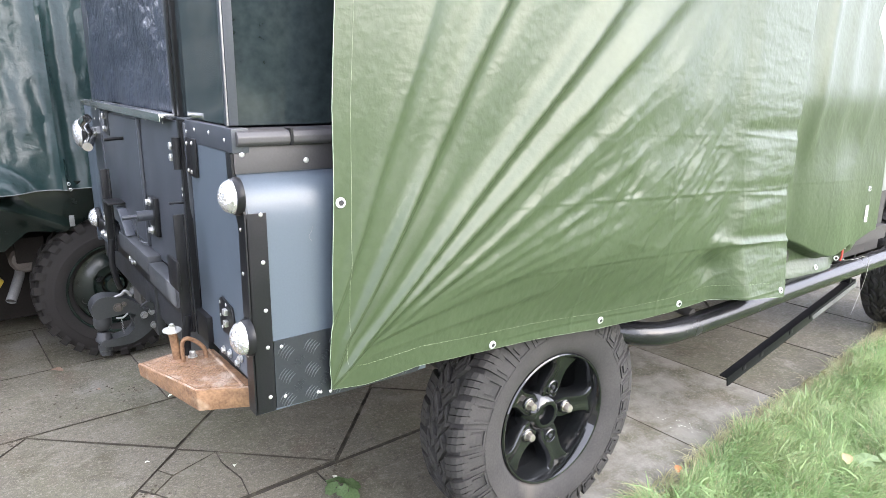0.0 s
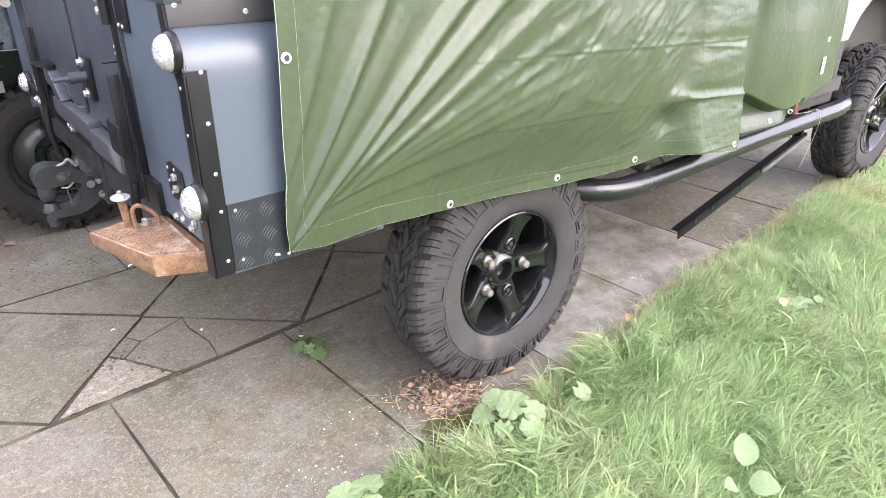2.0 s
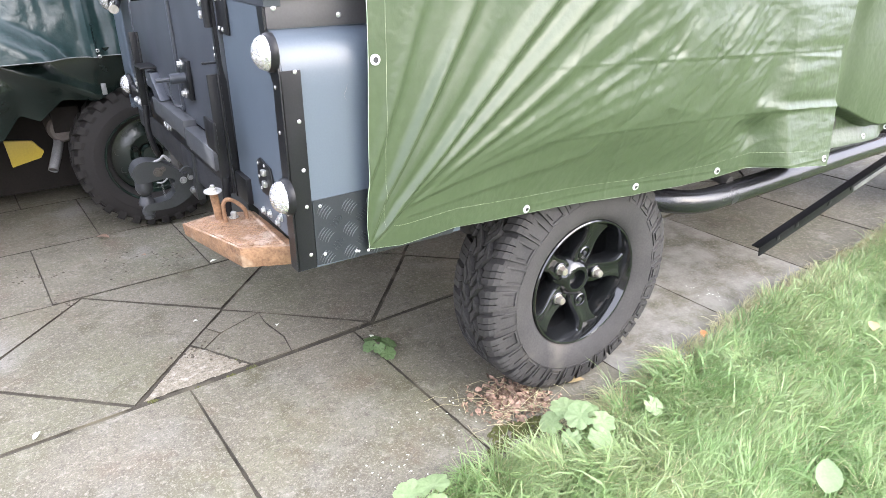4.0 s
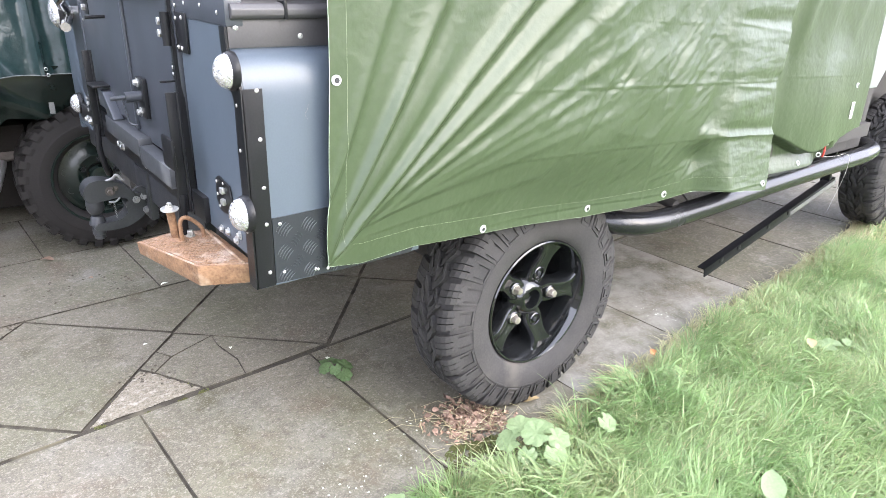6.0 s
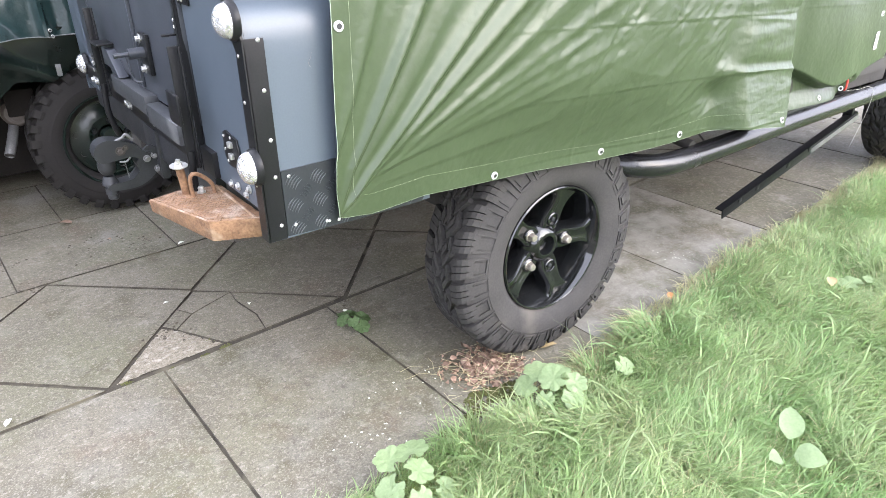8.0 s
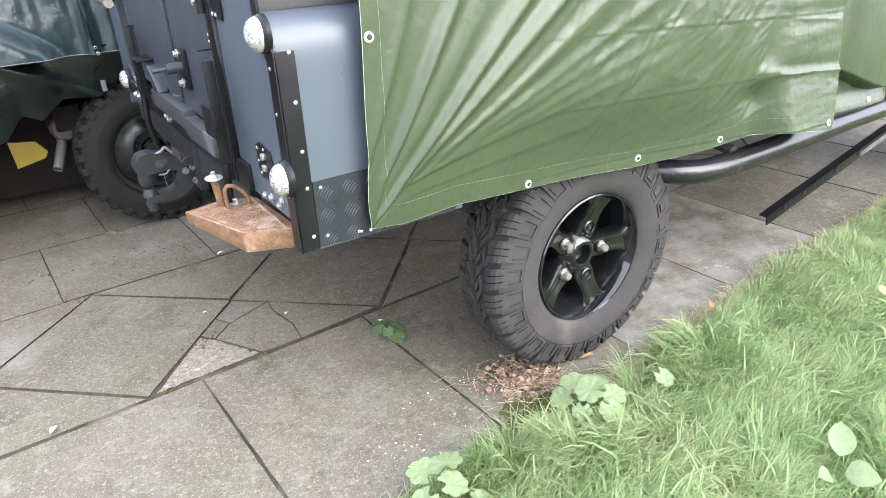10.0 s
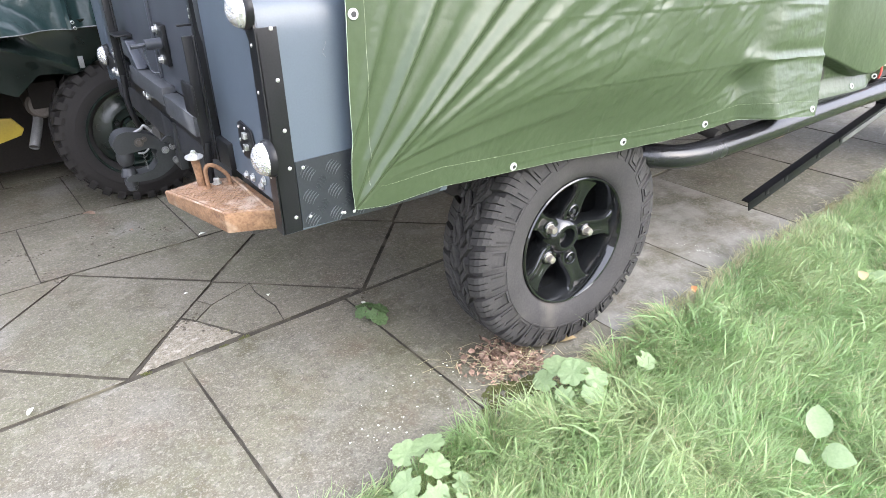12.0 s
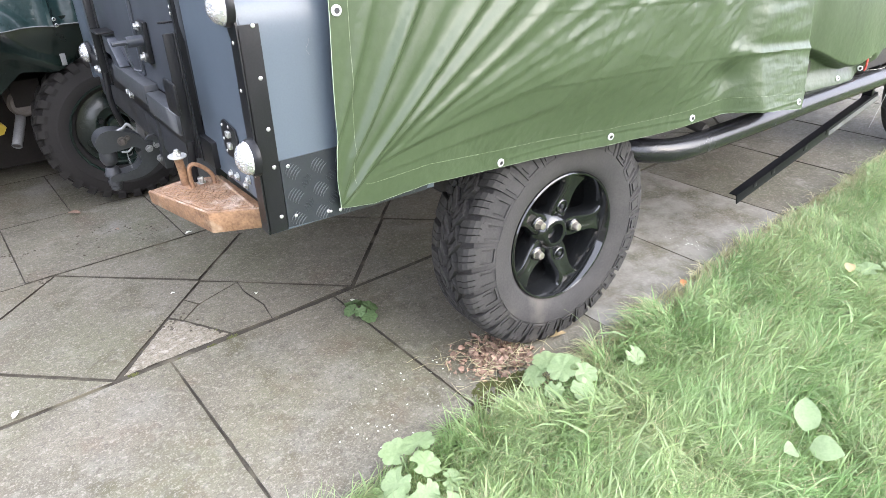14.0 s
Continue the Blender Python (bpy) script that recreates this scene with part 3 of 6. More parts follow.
# corner strip: black angle along the rear edge
bm = bmesh.new()
box(bm, (REAR - 0.004, SIDE - 0.004, 0.674), (REAR + 0.036, SIDE - 0.0005, 1.066), 0.0015)
prism(bm, [(SIDE - 0.004, 0.674), (-0.022, 0.674), (-0.020, 0.95), (-0.022, 1.04), (0.004, 1.085), (0.020, 1.13), (0.024, 1.168), (-0.004, 1.168), (-0.006, 1.13), (-0.03, 1.118),
           (-0.046, 1.095), (SIDE - 0.004, 1.06)], "x", REAR - 0.005, REAR - 0.0005)
part("corner_strip", bm, M_BLACK, vehicle, "black steel corner strip fixed with bright screws")
for z in (1.063, 0.974, 0.881, 0.807, 0.705):
    screw(vehicle, (-0.820, SIDE - 0.004, z), (0, -1, 0), 0.0046)
for z in (1.035, 0.952, 0.862, 0.79):
    screw(vehicle, (REAR - 0.005, -0.033, z), (-1, 0, 0), 0.0042)
for x, z in ((-0.793, 0.803), (-0.79, 0.699), (-0.72, 0.688), (-0.60, 0.690), (-0.52, 0.690)):
    screw(vehicle, (x, SIDE - 0.004, z), (0, -1, 0), 0.0042)

# chequer plate along the bottom of the side
bm = bmesh.new()
prism(bm, [(-0.808, 0.678), (-0.66, 0.672), (-0.48, 0.672), (-0.462, 0.70), (-0.462, 0.8), (-0.68, 0.818), (-0.808, 0.816)], "y", SIDE - 0.004, SIDE - 0.0005)
part("chequer_plate", bm, M_TREADPLATE, vehicle, "dark chequer plate with raised bars")
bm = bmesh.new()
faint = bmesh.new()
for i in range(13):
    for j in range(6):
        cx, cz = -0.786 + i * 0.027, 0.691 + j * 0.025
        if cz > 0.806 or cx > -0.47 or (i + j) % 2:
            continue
        # only bars of this lie get the paler highlight colour
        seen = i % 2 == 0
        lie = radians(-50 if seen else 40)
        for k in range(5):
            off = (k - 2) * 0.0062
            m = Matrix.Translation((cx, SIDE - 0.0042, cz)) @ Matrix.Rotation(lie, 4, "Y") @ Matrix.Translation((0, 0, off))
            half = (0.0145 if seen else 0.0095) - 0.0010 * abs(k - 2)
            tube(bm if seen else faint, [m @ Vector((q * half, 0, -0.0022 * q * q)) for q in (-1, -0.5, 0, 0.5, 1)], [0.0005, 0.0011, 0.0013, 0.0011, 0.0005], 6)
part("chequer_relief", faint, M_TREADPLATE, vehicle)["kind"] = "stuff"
bars = part("chequer_pattern", bm, M_LITBAR, vehicle, "raised bars with their highlights put into a paler colour")
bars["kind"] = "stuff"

# top corner bracket, cap rail
bm = bmesh.new()
box(bm, (REAR + 0.001, -0.0035, 1.131), (-0.40, -0.0005, 1.181), 0.001)
part("top_strip", bm, M_STRIP, vehicle, "dull brown-grey strip below the capping rail")
for x, z in ((-0.829, 1.166), (-0.704, 1.149)):
    screw(vehicle, (x, -0.0035, z), (0, -1, 0), 0.0062)
bm = bmesh.new()
prism(bm, [(-0.012, 1.181), (-0.018, 1.187), (-0.018, 1.198), (-0.012, 1.207), (0.03, 1.212), (0.03, 1.180)], "x", REAR + 0.006, 1.9, 0.002)
part("cap_rail", bm, M_STRIP, vehicle, "dark rounded capping rail along the top of the tub")
for x in (-0.74, -0.3):
    bm = bmesh.new()
    box(bm, (x, -0.0195, 1.180), (x + 0.006, 0.012, 1.2115), 0.001)
    part("rail_clip", bm, M_BLACK, vehicle)

# ---- vehicle: hard top and windows ----
bm = bmesh.new()
box(bm, (REAR + 0.004, 0.018, 1.216), (REAR + 0.022, 0.046, 1.93), 0.003)
part("corner_post", bm, M_DARK, vehicle, "dark corner post of the hard top")
bm = bmesh.new()
box(bm, (REAR + 0.001, 0.020, 1.216), (REAR + 0.0038, 0.0235, 1.93))
part("post_trim", bm, M_GREYSTEEL, vehicle, "thin bright edge of the corner post")
bm = bmesh.new()
box(bm, (REAR + 0.022, 0.026, 1.216), (-0.2, 0.034, 1.90))
part("side_window", bm, M_GLASS, vehicle, "dark tinted side window")
bm = bmesh.new()
box(bm, (REAR + 0.012, 0.046, 1.216), (REAR + 0.018, 0.345, 1.90))
part("rear_quarter_window", bm, M_GLASS, vehicle, "dark tinted rear quarter window")
bm = bmesh.new()
box(bm, (REAR + 0.002, 0.345, 1.216), (REAR + 0.03, 0.362, 1.90), 0.003)
box(bm, (REAR - 0.002, 0.362, 1.22), (REAR + 0.03, 0.384, 1.90), 0.003)
part("window_frame", bm, M_BLACK, vehicle, "black frame of the rear window")
bm = bmesh.new()
box(bm, (REAR - 0.001, 0.3835, 1.24), (REAR + 0.002, 0.3885, 1.90), 0.001)
part("window_trim", bm, M_GREYSTEEL, vehicle, "thin bright strip along the rear window frame")
bm = bmesh.new()


def crinkled_pane(u, v):
    y, z = 0.384 + 1.10 * u, 1.22 + 0.68 * v
    return Vector((REAR + 0.018 + 0.010 * noise.fractal((y * 5, z * 7, 1.0), 0.8, 2.2, 4), y, z))


sheet(bm, crinkled_pane, 70, 50)
part("rear_window", bm, M_REARPANE, vehicle, "rear window drawn as a crinkled dark blue sheet")
bm = bmesh.new()
box(bm, (REAR + 0.03, 0.05, 1.216), (1.45, FAR - 0.09, 1.92), 0.03)
part("hard_top", bm, M_DARK, vehicle)
bm = bmesh.new()
box(bm, (REAR + 0.02, 0.04, 1.90), (1.5, FAR - 0.08, 1.96), 0.025)
part("roof", bm, M_DARK, vehicle)
bm = bmesh.new()
box(bm, (REAR + 0.02, 1.485, 1.216), (REAR + 0.04, FAR - 0.06, 1.90), 0.003)
part("far_corner_post", bm, M_DARK, vehicle)

# ---- vehicle: rear door ----
bm = bmesh.new()
box(bm, (REAR - 0.006, 0.285, 0.835), (REAR + 0.03, 1.445, 1.208), 0.004)
door = part("rear_door", bm, M_DARK, vehicle, "dark grey pressed rear door with upright ribs")
for y0, y1 in ((0.695, 0.712), (1.235, 1.250)):
    bm = bmesh.new()
    box(bm, (REAR - 0.014, y0, 0.85), (REAR - 0.005, y1, 1.195), 0.004)
    part("door_rib", bm, M_DARK, door)
bm = bmesh.new()
box(bm, (REAR - 0.012, 0.7125, 0.86), (REAR - 0.005, 1.2345, 1.19), 0.003)
part("door_panel", bm, M_DARK, door)
bm = bmesh.new()
prism(bm, [(0.275, 0.735), (0.288, 0.735), (0.306, 1.213), (0.293, 1.213)], "x", REAR - 0.014, REAR - 0.001)
part("door_edge", bm, M_BLACK, vehicle, "black steel flange at the door's edge")
bm = bmesh.new()
box(bm, (REAR - 0.035, 0.36, 1.212), (REAR + 0.0, 1.44, 1.222), 0.002)
box(bm, (REAR - 0.036, 0.36, 1.204), (REAR - 0.031, 1.44, 1.222), 0.001)
part("door_ledge", bm, M_CHROME, door, "bright worn aluminium ledge along the door's top")
for y in (0.45, 0.62, 0.9, 1.05, 1.2, 1.36):
    screw(door, (REAR - 0.007, y, 1.197), (-1, 0, 0), 0.004)
# hinge plate on the corner panel and its knuckle
bm = bmesh.new()
box(bm, (REAR - 0.006, 0.212, 1.098), (REAR - 0.001, 0.280, 1.178), 0.002)
part("hinge_plate", bm, M_BLACK, vehicle, "black hinge plate with bright bolts")
for y, z in ((0.268, 1.108), (0.245, 1.107), (0.270, 1.165), (0.232, 1.168)):
    screw(vehicle, (REAR - 0.006, y, z), (-1, 0, 0), 0.0052)
for y, z in ((0.215, 1.197), (0.12, 1.198), (0.03, 1.19), (0.275, 1.19), (0.012, 1.118)):
    screw(vehicle, (REAR - 0.003, y, z), (-1, 0, 0), 0.0045)
bm = bmesh.new()
tube(bm, [(REAR - 0.020, 0.296, 1.108), (REAR - 0.020, 0.296, 1.176)], 0.010, 14)
box(bm, (REAR - 0.018, 0.297, 1.122), (REAR - 0.006, 0.345, 1.166), 0.004)
part("hinge_knuckle", bm, M_BLACK, door)
bolt(door, (REAR - 0.018, 0.322, 1.156), (-1, 0, 0), 0.009, 0.012, M_ZINC)
bolt(door, (REAR - 0.018, 0.324, 1.131), (-1, 0, 0), 0.009, 0.012, M_ZINC)
# small catch
bm = bmesh.new()
box(bm, (REAR - 0.010, 0.30, 1.035), (REAR - 0.005, 0.325, 1.07), 0.001)
box(bm, (REAR - 0.042, 0.308, 1.030), (REAR - 0.006, 0.32, 1.034), 0.001)
part("door_catch", bm, M_BLACK, door, "small black catch with a grey lever")
screw(door, (REAR - 0.011, 0.312, 1.062), (-1, 0, 0), 0.0045)
screw(door, (REAR - 0.011, 0.312, 1.048), (-1, 0, 0), 0.0045)
# spare-wheel mount: plate and shaft
bm = bmesh.new()
box(bm, (REAR - 0.018, 0.566, 0.902), (REAR - 0.006, 0.628, 1.002), 0.003)
part("mount_plate", bm, M_BLACK, door, "black bolted plate of the spare-wheel mount")
for y, z in ((0.615, 0.988), (0.612, 0.914)):
    bolt(door, (REAR - 0.018, y, z), (-1, 0, 0), 0.008, 0.010, M_ZINC)
bm = bmesh.new()
tube(bm, [(REAR - 0.012, 0.596, 0.957), (REAR - 0.056, 0.596, 0.956)], 0.0135, 18)
tube(bm, [(REAR - 0.054, 0.596, 0.956), (REAR - 0.090, 0.596, 0.955)], 0.0058, 14)
tube(bm, curve_points([(REAR - 0.062, 0.596, 0.952), (REAR - 0.058, 0.592, 0.915), (REAR - 0.052, 0.590, 0.892), (REAR - 0.040, 0.570, 0.890)], 5), 0.0022, 8)
part("mount_shaft", bm, M_DARK, door, "stepped steel shaft of the spare-wheel mount")
# long thin rod
bm = bmesh.new()
tube(bm, [(REAR - 0.006, 0.90, 1.136), (REAR - 0.010, 0.90, 1.128), (REAR - 0.040, 0.90, 1.127), (REAR - 0.062, 0.90, 1.126)], 0.0050, 10)
part("door_stay", bm, M_BLACK, door)
# left hinges
for z in (1.14, 1.18):
    bolt(door, (REAR - 0.012, 1.14, z), (-1, 0, 0), 0.010, 0.012, M_ZINC)
bm = bmesh.new()
box(bm, (REAR - 0.014, 1.10, 1.12), (REAR - 0.006, 1.17, 1.20), 0.003)
part("hinge_plate", bm, M_BLACK, door)
for y, z in ((1.30, 1.195), (1.34, 1.16), (1.24, 1.165), (1.20, 1.10)):
    screw(door, (REAR - 0.013, y, z), (-1, 0, 0), 0.005)
# lower box ledge
for y0, y1, z0 in ((0.600, 0.965, 0.797), (0.335, 0.594, 0.782)):
    bm = bmesh.new()
    box(bm, (REAR - 0.040, y0, z0), (REAR - 0.004, y1, z0 + 0.050), 0.004)
    part("door_sill", bm, M_SILLBOX, door, "worn dark grey box section below the door")
bm = bmesh.new()
prism(bm, [(0.86, 0.85), (0.935, 0.85), (0.995, 0.905), (0.985, 0.918), (0.955, 0.915)], "x", REAR - 0.038, REAR - 0.01, 0.002)
part("sill_gusset", bm, M_DARK, door)

# ---- vehicle: rear cross-member and rack bars ----
bm = bmesh.new()
box(bm, (REAR - 0.012, 0.20, 0.735), (REAR + 0.02, 1.55, 0.795), 0.003)
part("rear_sill", bm, M_BLACK, vehicle)
for y, z in ((0.945, 0.762), (0.915, 0.758), (0.640, 0.765), (0.595, 0.768), (0.335, 0.775), (1.42, 0.75), (1.36, 0.752)):
    bolt(vehicle, (REAR - 0.012, y, z), (-1, 0, 0), 0.0085, 0.010, M_ZINC)
bm = bmesh.new()
box(bm, (REAR + 0.006, 0.27, 0.630), (REAR + 0.05, 1.56, 0.733), 0.006)
part("cross_member", bm, M_HITCH, vehicle, "black steel rear cross-member")
for y0 in (0.228, 1.068):
    bm = bmesh.new()
    box(bm, (REAR - 0.056, y0, 0.76), (REAR - 0.032, y0 + 0.008, 1.022), 0.002)
    box(bm, (REAR - 0.036, y0 - 0.004, 0.76), (REAR - 0.030, y0 + 0.014, 1.022), 0.002)
    tube(bm, curve_points([(REAR - 0.045, y0 + 0.005, 0.80), (REAR - 0.050, y0 + 0.008, 0.72), (REAR - 0.040, y0 + 0.012, 0.66), (REAR - 0.03, y0 + 0.03, 0.63)], 5), 0.0095, 12)
    bar = part("rack_bar", bm, M_BLACK, vehicle, "black upright steel channel bar")
    bm = bmesh.new()
    if y0 < 1:
        box(bm, (REAR - 0.066, y0 - 0.030, 0.862), (REAR - 0.058, y0 + 0.045, 0.930), 0.006)
    else:
        box(bm, (REAR - 0.060, y0 - 0.005, 0.925), (REAR - 0.01, y0 - 0.10, 0.931), 0.002)
    part("bar_bracket", bm, M_BLACK, bar)

# tow hitch: upper jaw, lower hook, ball and pin, chain
def rounded(points):
    """A smooth closed outline through its turning points."""
    ring = [Vector((x, 0, z)) for x, z in points]
    fine = curve_points(ring + ring[:1], 4)
    return [(p[0], p[2]) for p in fine[:-1]]


bm = bmesh.new()
prism(bm, rounded([(-1.009, 0.676), (-0.997, 0.697), (-0.973, 0.706), (-0.946, 0.702), (-0.912, 0.690), (-0.884, 0.668), (-0.870, 0.640), (-0.878, 0.622), (-0.896, 0.641), (-0.920, 0.649), (-0.957, 0.646), (-1.000, 0.646)]), "y", 0.765, 0.822, 0.003)
hitch = part("tow_jaw", bm, M_HITCH, vehicle, "dark steel tow jaw with a pin and chain", smooth=False)
bm = bmesh.new()
prism(bm, rounded([(-0.872, 0.655), (-0.850, 0.640), (-0.849, 0.605), (-0.864, 0.582), (-0.900, 0.561), (-0.940, 0.556), (-0.990, 0.562), (-0.990, 0.578), (-0.945, 0.580), (-0.912, 0.588), (-0.900, 0.607), (-0.905, 0.628), (-0.890, 0.640)]), "y", 0.768, 0.818, 0.003)
part("tow_hook", bm, M_HITCH, hitch, smooth=False)
bm = bmesh.new()
prism(bm, rounded([(-0.884, 0.664), (-0.866, 0.677), (-0.850, 0.671), (-0.838, 0.648), (-0.840, 0.632), (-0.853, 0.634), (-0.858, 0.655), (-0.872, 0.662)]), "y", 0.756, 0.767, 0.002)
part("jaw_ear", bm, M_HITCH, hitch, "worn curved steel ear", smooth=False)
upright = Matrix.Translation((-0.980, 0.792, 0)) @ Matrix.Rotation(radians(-90), 4, "X")
bm = bmesh.new()
lathe(bm, [(0.0, -0.650), (0.021, -0.648), (0.024, -0.636), (0.024, -0.622), (0.019, -0.610), (0.013, -0.604), (0.0, -0.603)], 24, upright)
part("tow_ball", bm, M_HITCH, hitch)
bm = bmesh.new()
lathe(bm, [(0.0, -0.600), (0.014, -0.599), (0.018, -0.594), (0.020, -0.584), (0.023, -0.580), (0.023, -0.574), (0.0, -0.573)], 24, upright)
part("ball_collar", bm, M_HITCH, hitch)
bm = bmesh.new()
lathe(bm, [(0.0, -0.566), (0.018, -0.564), (0.018, -0.545), (0.015, -0.543), (0.015, -0.532), (0.010, -0.528), (0.0, -0.528)], 20, upright)
part("tow_pin_end", bm, M_HITCH, hitch)
bm = bmesh.new()
tube(bm, curve_points([(-0.945, 0.775, 0.699), (-0.928, 0.770, 0.706), (-0.918, 0.765, 0.716), (-0.908, 0.762, 0.706), (-0.902, 0.762, 0.699)], 4), 0.0042, 8)
part("pin_handle", bm, M_GREYSTEEL, hitch)
bm = bmesh.new()
tube(bm, curve_points([(-0.948, 0.766, 0.641), (-0.932, 0.762, 0.640), (-0.918, 0.762, 0.650)], 4), 0.0026, 8)
part("retaining_clip", bm, M_GREYSTEEL, hitch)
bm = bmesh.new()
for k in range(9):
    link = Matrix.Translation((-0.936 + 0.0004 * k, 0.762, 0.640 - 0.0055 * k)) @ Matrix.Rotation(radians(90 * (k % 2)), 4, "Z") @ Matrix.Diagonal((0.7, 1, 1.25, 1))
    lathe(bm, [(0.0028, -0.0006), (0.0034, 0), (0.0028, 0.0006), (0.0022, 0)], 10, link, close=True)
part("chain", bm, M_GREYSTEEL, hitch)
for x, z, r in ((-0.940, 0.671, 0.0088), (-0.925, 0.678, 0.0050)):
    bolt(hitch, (x, 0.765, z), (0, -1, 0), r, 0.007, M_BROWNSTEEL)
for x, z in ((-0.875, 0.636), (-0.853, 0.643), (-0.851, 0.602)):
    bolt(hitch, (x, 0.765, z), (0, -1, 0), 0.0070, 0.010, M_GREYSTEEL)
bm = bmesh.new()
box(bm, (-0.848, 0.735, 0.575), (REAR + 0.02, 0.86, 0.72), 0.004)
part("hitch_plate", bm, M_HITCH, hitch)

# rusty corner step with its pin and loop
TOP = 0.706
corners = [(-0.996, 0.246, 0.676), (-0.931, 0.048, 0.659), (-0.826, -0.004, 0.662), (-0.836, 0.237, 0.672), (-0.915, 0.268, 0.676)]
bm = bmesh.new()
high = [bm.verts.new((x, y, TOP)) for x, y, z in corners]
low = [bm.verts.new((x + 0.004, y + 0.004, z)) for x, y, z in corners]
bm.faces.new(high)
bm.faces.new(list(reversed(low)))
for k in range(5):
    bm.faces.new((low[k], low[(k + 1) % 5], high[(k + 1) % 5], high[k]))
bmesh.ops.bevel(bm, geom=list(bm.edges), offset=0.003, segments=2, affect="EDGES", profile=0.6)
step = part("corner_step", bm, M_RUSTDARK, vehicle, "rusty brown steel corner step with a worn flat top")
bm = bmesh.new()
prism(bm, [(-0.986, 0.243), (-0.925, 0.056), (-0.852, 0.018), (-0.852, 0.231), (-0.914, 0.258)], "z", TOP + 0.0002, TOP + 0.0016)
step_top = part("step_top", bm, M_RUST, step, "worn pale rusty checkered top plate")
bm = bmesh.new()
for i in range(26):
    for j in range(12):
        x, y = -0.985 + 0.0115 * j + 0.0057 * (i % 2), 0.010 + 0.0092 * i
        edge = -0.990 + (0.231 - y) * 0.31 if y < 0.231 else -0.96
        if x < edge + 0.012 or y < 0.03 or x > -0.858 or y > 0.236 - 0.1 * max(0, x + 0.93):
            continue
        m = pose(x, y, TOP + 0.0016, 0, 0, 35 if (i + j) % 2 else -35)
        box(bm, (-0.0036, -0.0011, -0.0004), (0.0036, 0.0011, 0.0010), 0, m=m)
part("step_checker", bm, M_RUST, step)["kind"] = "stuff"
bm = bmesh.new()
tube(bm, [(-0.991, 0.244, TOP), (-0.929, 0.052, TOP), (-0.832, 0.003, TOP)], 0.0022, 8)
tube(bm, [(-0.848, 0.012, TOP + 0.001), (-0.848, 0.235, TOP + 0.001)], 0.0036, 8)
part("weld_bead", bm, M_RUST, step, "pale worn bead along the step's edge")
bm = bmesh.new()
tube(bm, [(-0.921, 0.213, TOP), (-0.925, 0.208, TOP + 0.04), (-0.930, 0.201, TOP + 0.076)], 0.0088, 16)
lathe(bm, [(0.0165, 0.0), (0.0150, -0.003), (0.0105, -0.007), (0.0085, -0.008)], 20, Matrix.Translation((-0.921, 0.213, TOP)) @ Matrix.Rotation(radians(-90), 4, "X"))
pin = part("step_pin", bm, M_RUSTDARK, step, "rusty upright pin")
bm = bmesh.new()
m = Matrix.Translation((-0.930, 0.201, TOP + 0.076)) @ Matrix.Rotation(radians(-85), 4, "X")
lathe(bm, [(0.0, 0.0), (0.0190, 0.0), (0.0190, -0.002), (0.0, -0.003)], 24, m)
lathe(bm, [(0.0085, -0.003), (0.0085, -0.009), (0.0055, -0.0095), (0.005, -0.015), (0, -0.016)], 6, m)
part("pin_washer", bm, M_ZINC, step, "bright washer and nut")
bm = bmesh.new()
tube(bm, curve_points([(-0.866, 0.196, TOP), (-0.868, 0.196, TOP + 0.022), (-0.884, 0.194, TOP + 0.043), (-0.902, 0.192, TOP + 0.055), (-0.913, 0.192, TOP + 0.050), (-0.914, 0.196, TOP + 0.028), (-0.911, 0.200, TOP)], 6), 0.0046, 10)
part("step_loop", bm, M_RUSTDARK, step, "rusty bent rod loop")
bolt(step, (-0.889, 0.215, TOP + 0.002), (0, 0, 1), 0.0068, 0.014, M_ZINC)


# ---- vehicle: rear lamps ----
def round_lamp(at, r, name="rear_lamp"):
    bm = bmesh.new()
    m = Matrix.Translation(at) @ Matrix.Rotation(radians(-90), 4, "Z")
    lathe(bm, [(r * 1.13, 0.0), (r * 1.13, -0.005), (r * 1.07, -0.012), (r * 1.02, -0.014), (r * 0.98, -0.012)], 40, m)
    lamp = part(name, bm, M_BLACK, vehicle, "round lamp with a clear moulded lens")
    bm = bmesh.new()
    pts = [(r, -0.010), (r * 1.0, -0.013)]
    for k in range(1, 9):
        a = radians(90 * k / 8)
        pts.append((r * math.cos(a) if k < 8 else 0.0, -0.013 - 0.024 * math.sin(a)))
    lathe(bm, pts, 40, m)
    part("lens", bm, M_LENS, lamp, "clear faceted lens with its sparkle put into the colour")
    return lamp


round_lamp((REAR - 0.002, -0.028, 1.095), 0.031)
round_lamp((REAR - 0.004, -0.046, 0.832), 0.032)
round_lamp((REAR - 0.004, 1.540, 0.786), 0.034)
round_lamp((REAR - 0.040, 1.405, 1.108), 0.047, "work_lamp")
bm = bmesh.new()
tube(bm, [(REAR - 0.002, 1.405, 1.108), (REAR - 0.03, 1.405, 1.108)], 0.022, 12)
tube(bm, [(REAR - 0.03, 1.37, 1.115), (REAR - 0.055, 1.31, 1.15), (REAR - 0.045, 1.27, 1.165)], 0.015, 10)
tube(bm, [(REAR - 0.03, 1.36, 1.09), (REAR - 0.05, 1.30, 1.07)], 0.016, 10)
part("lamp_bracket", bm, M_CHROME, vehicle, "bright lamp bracket")


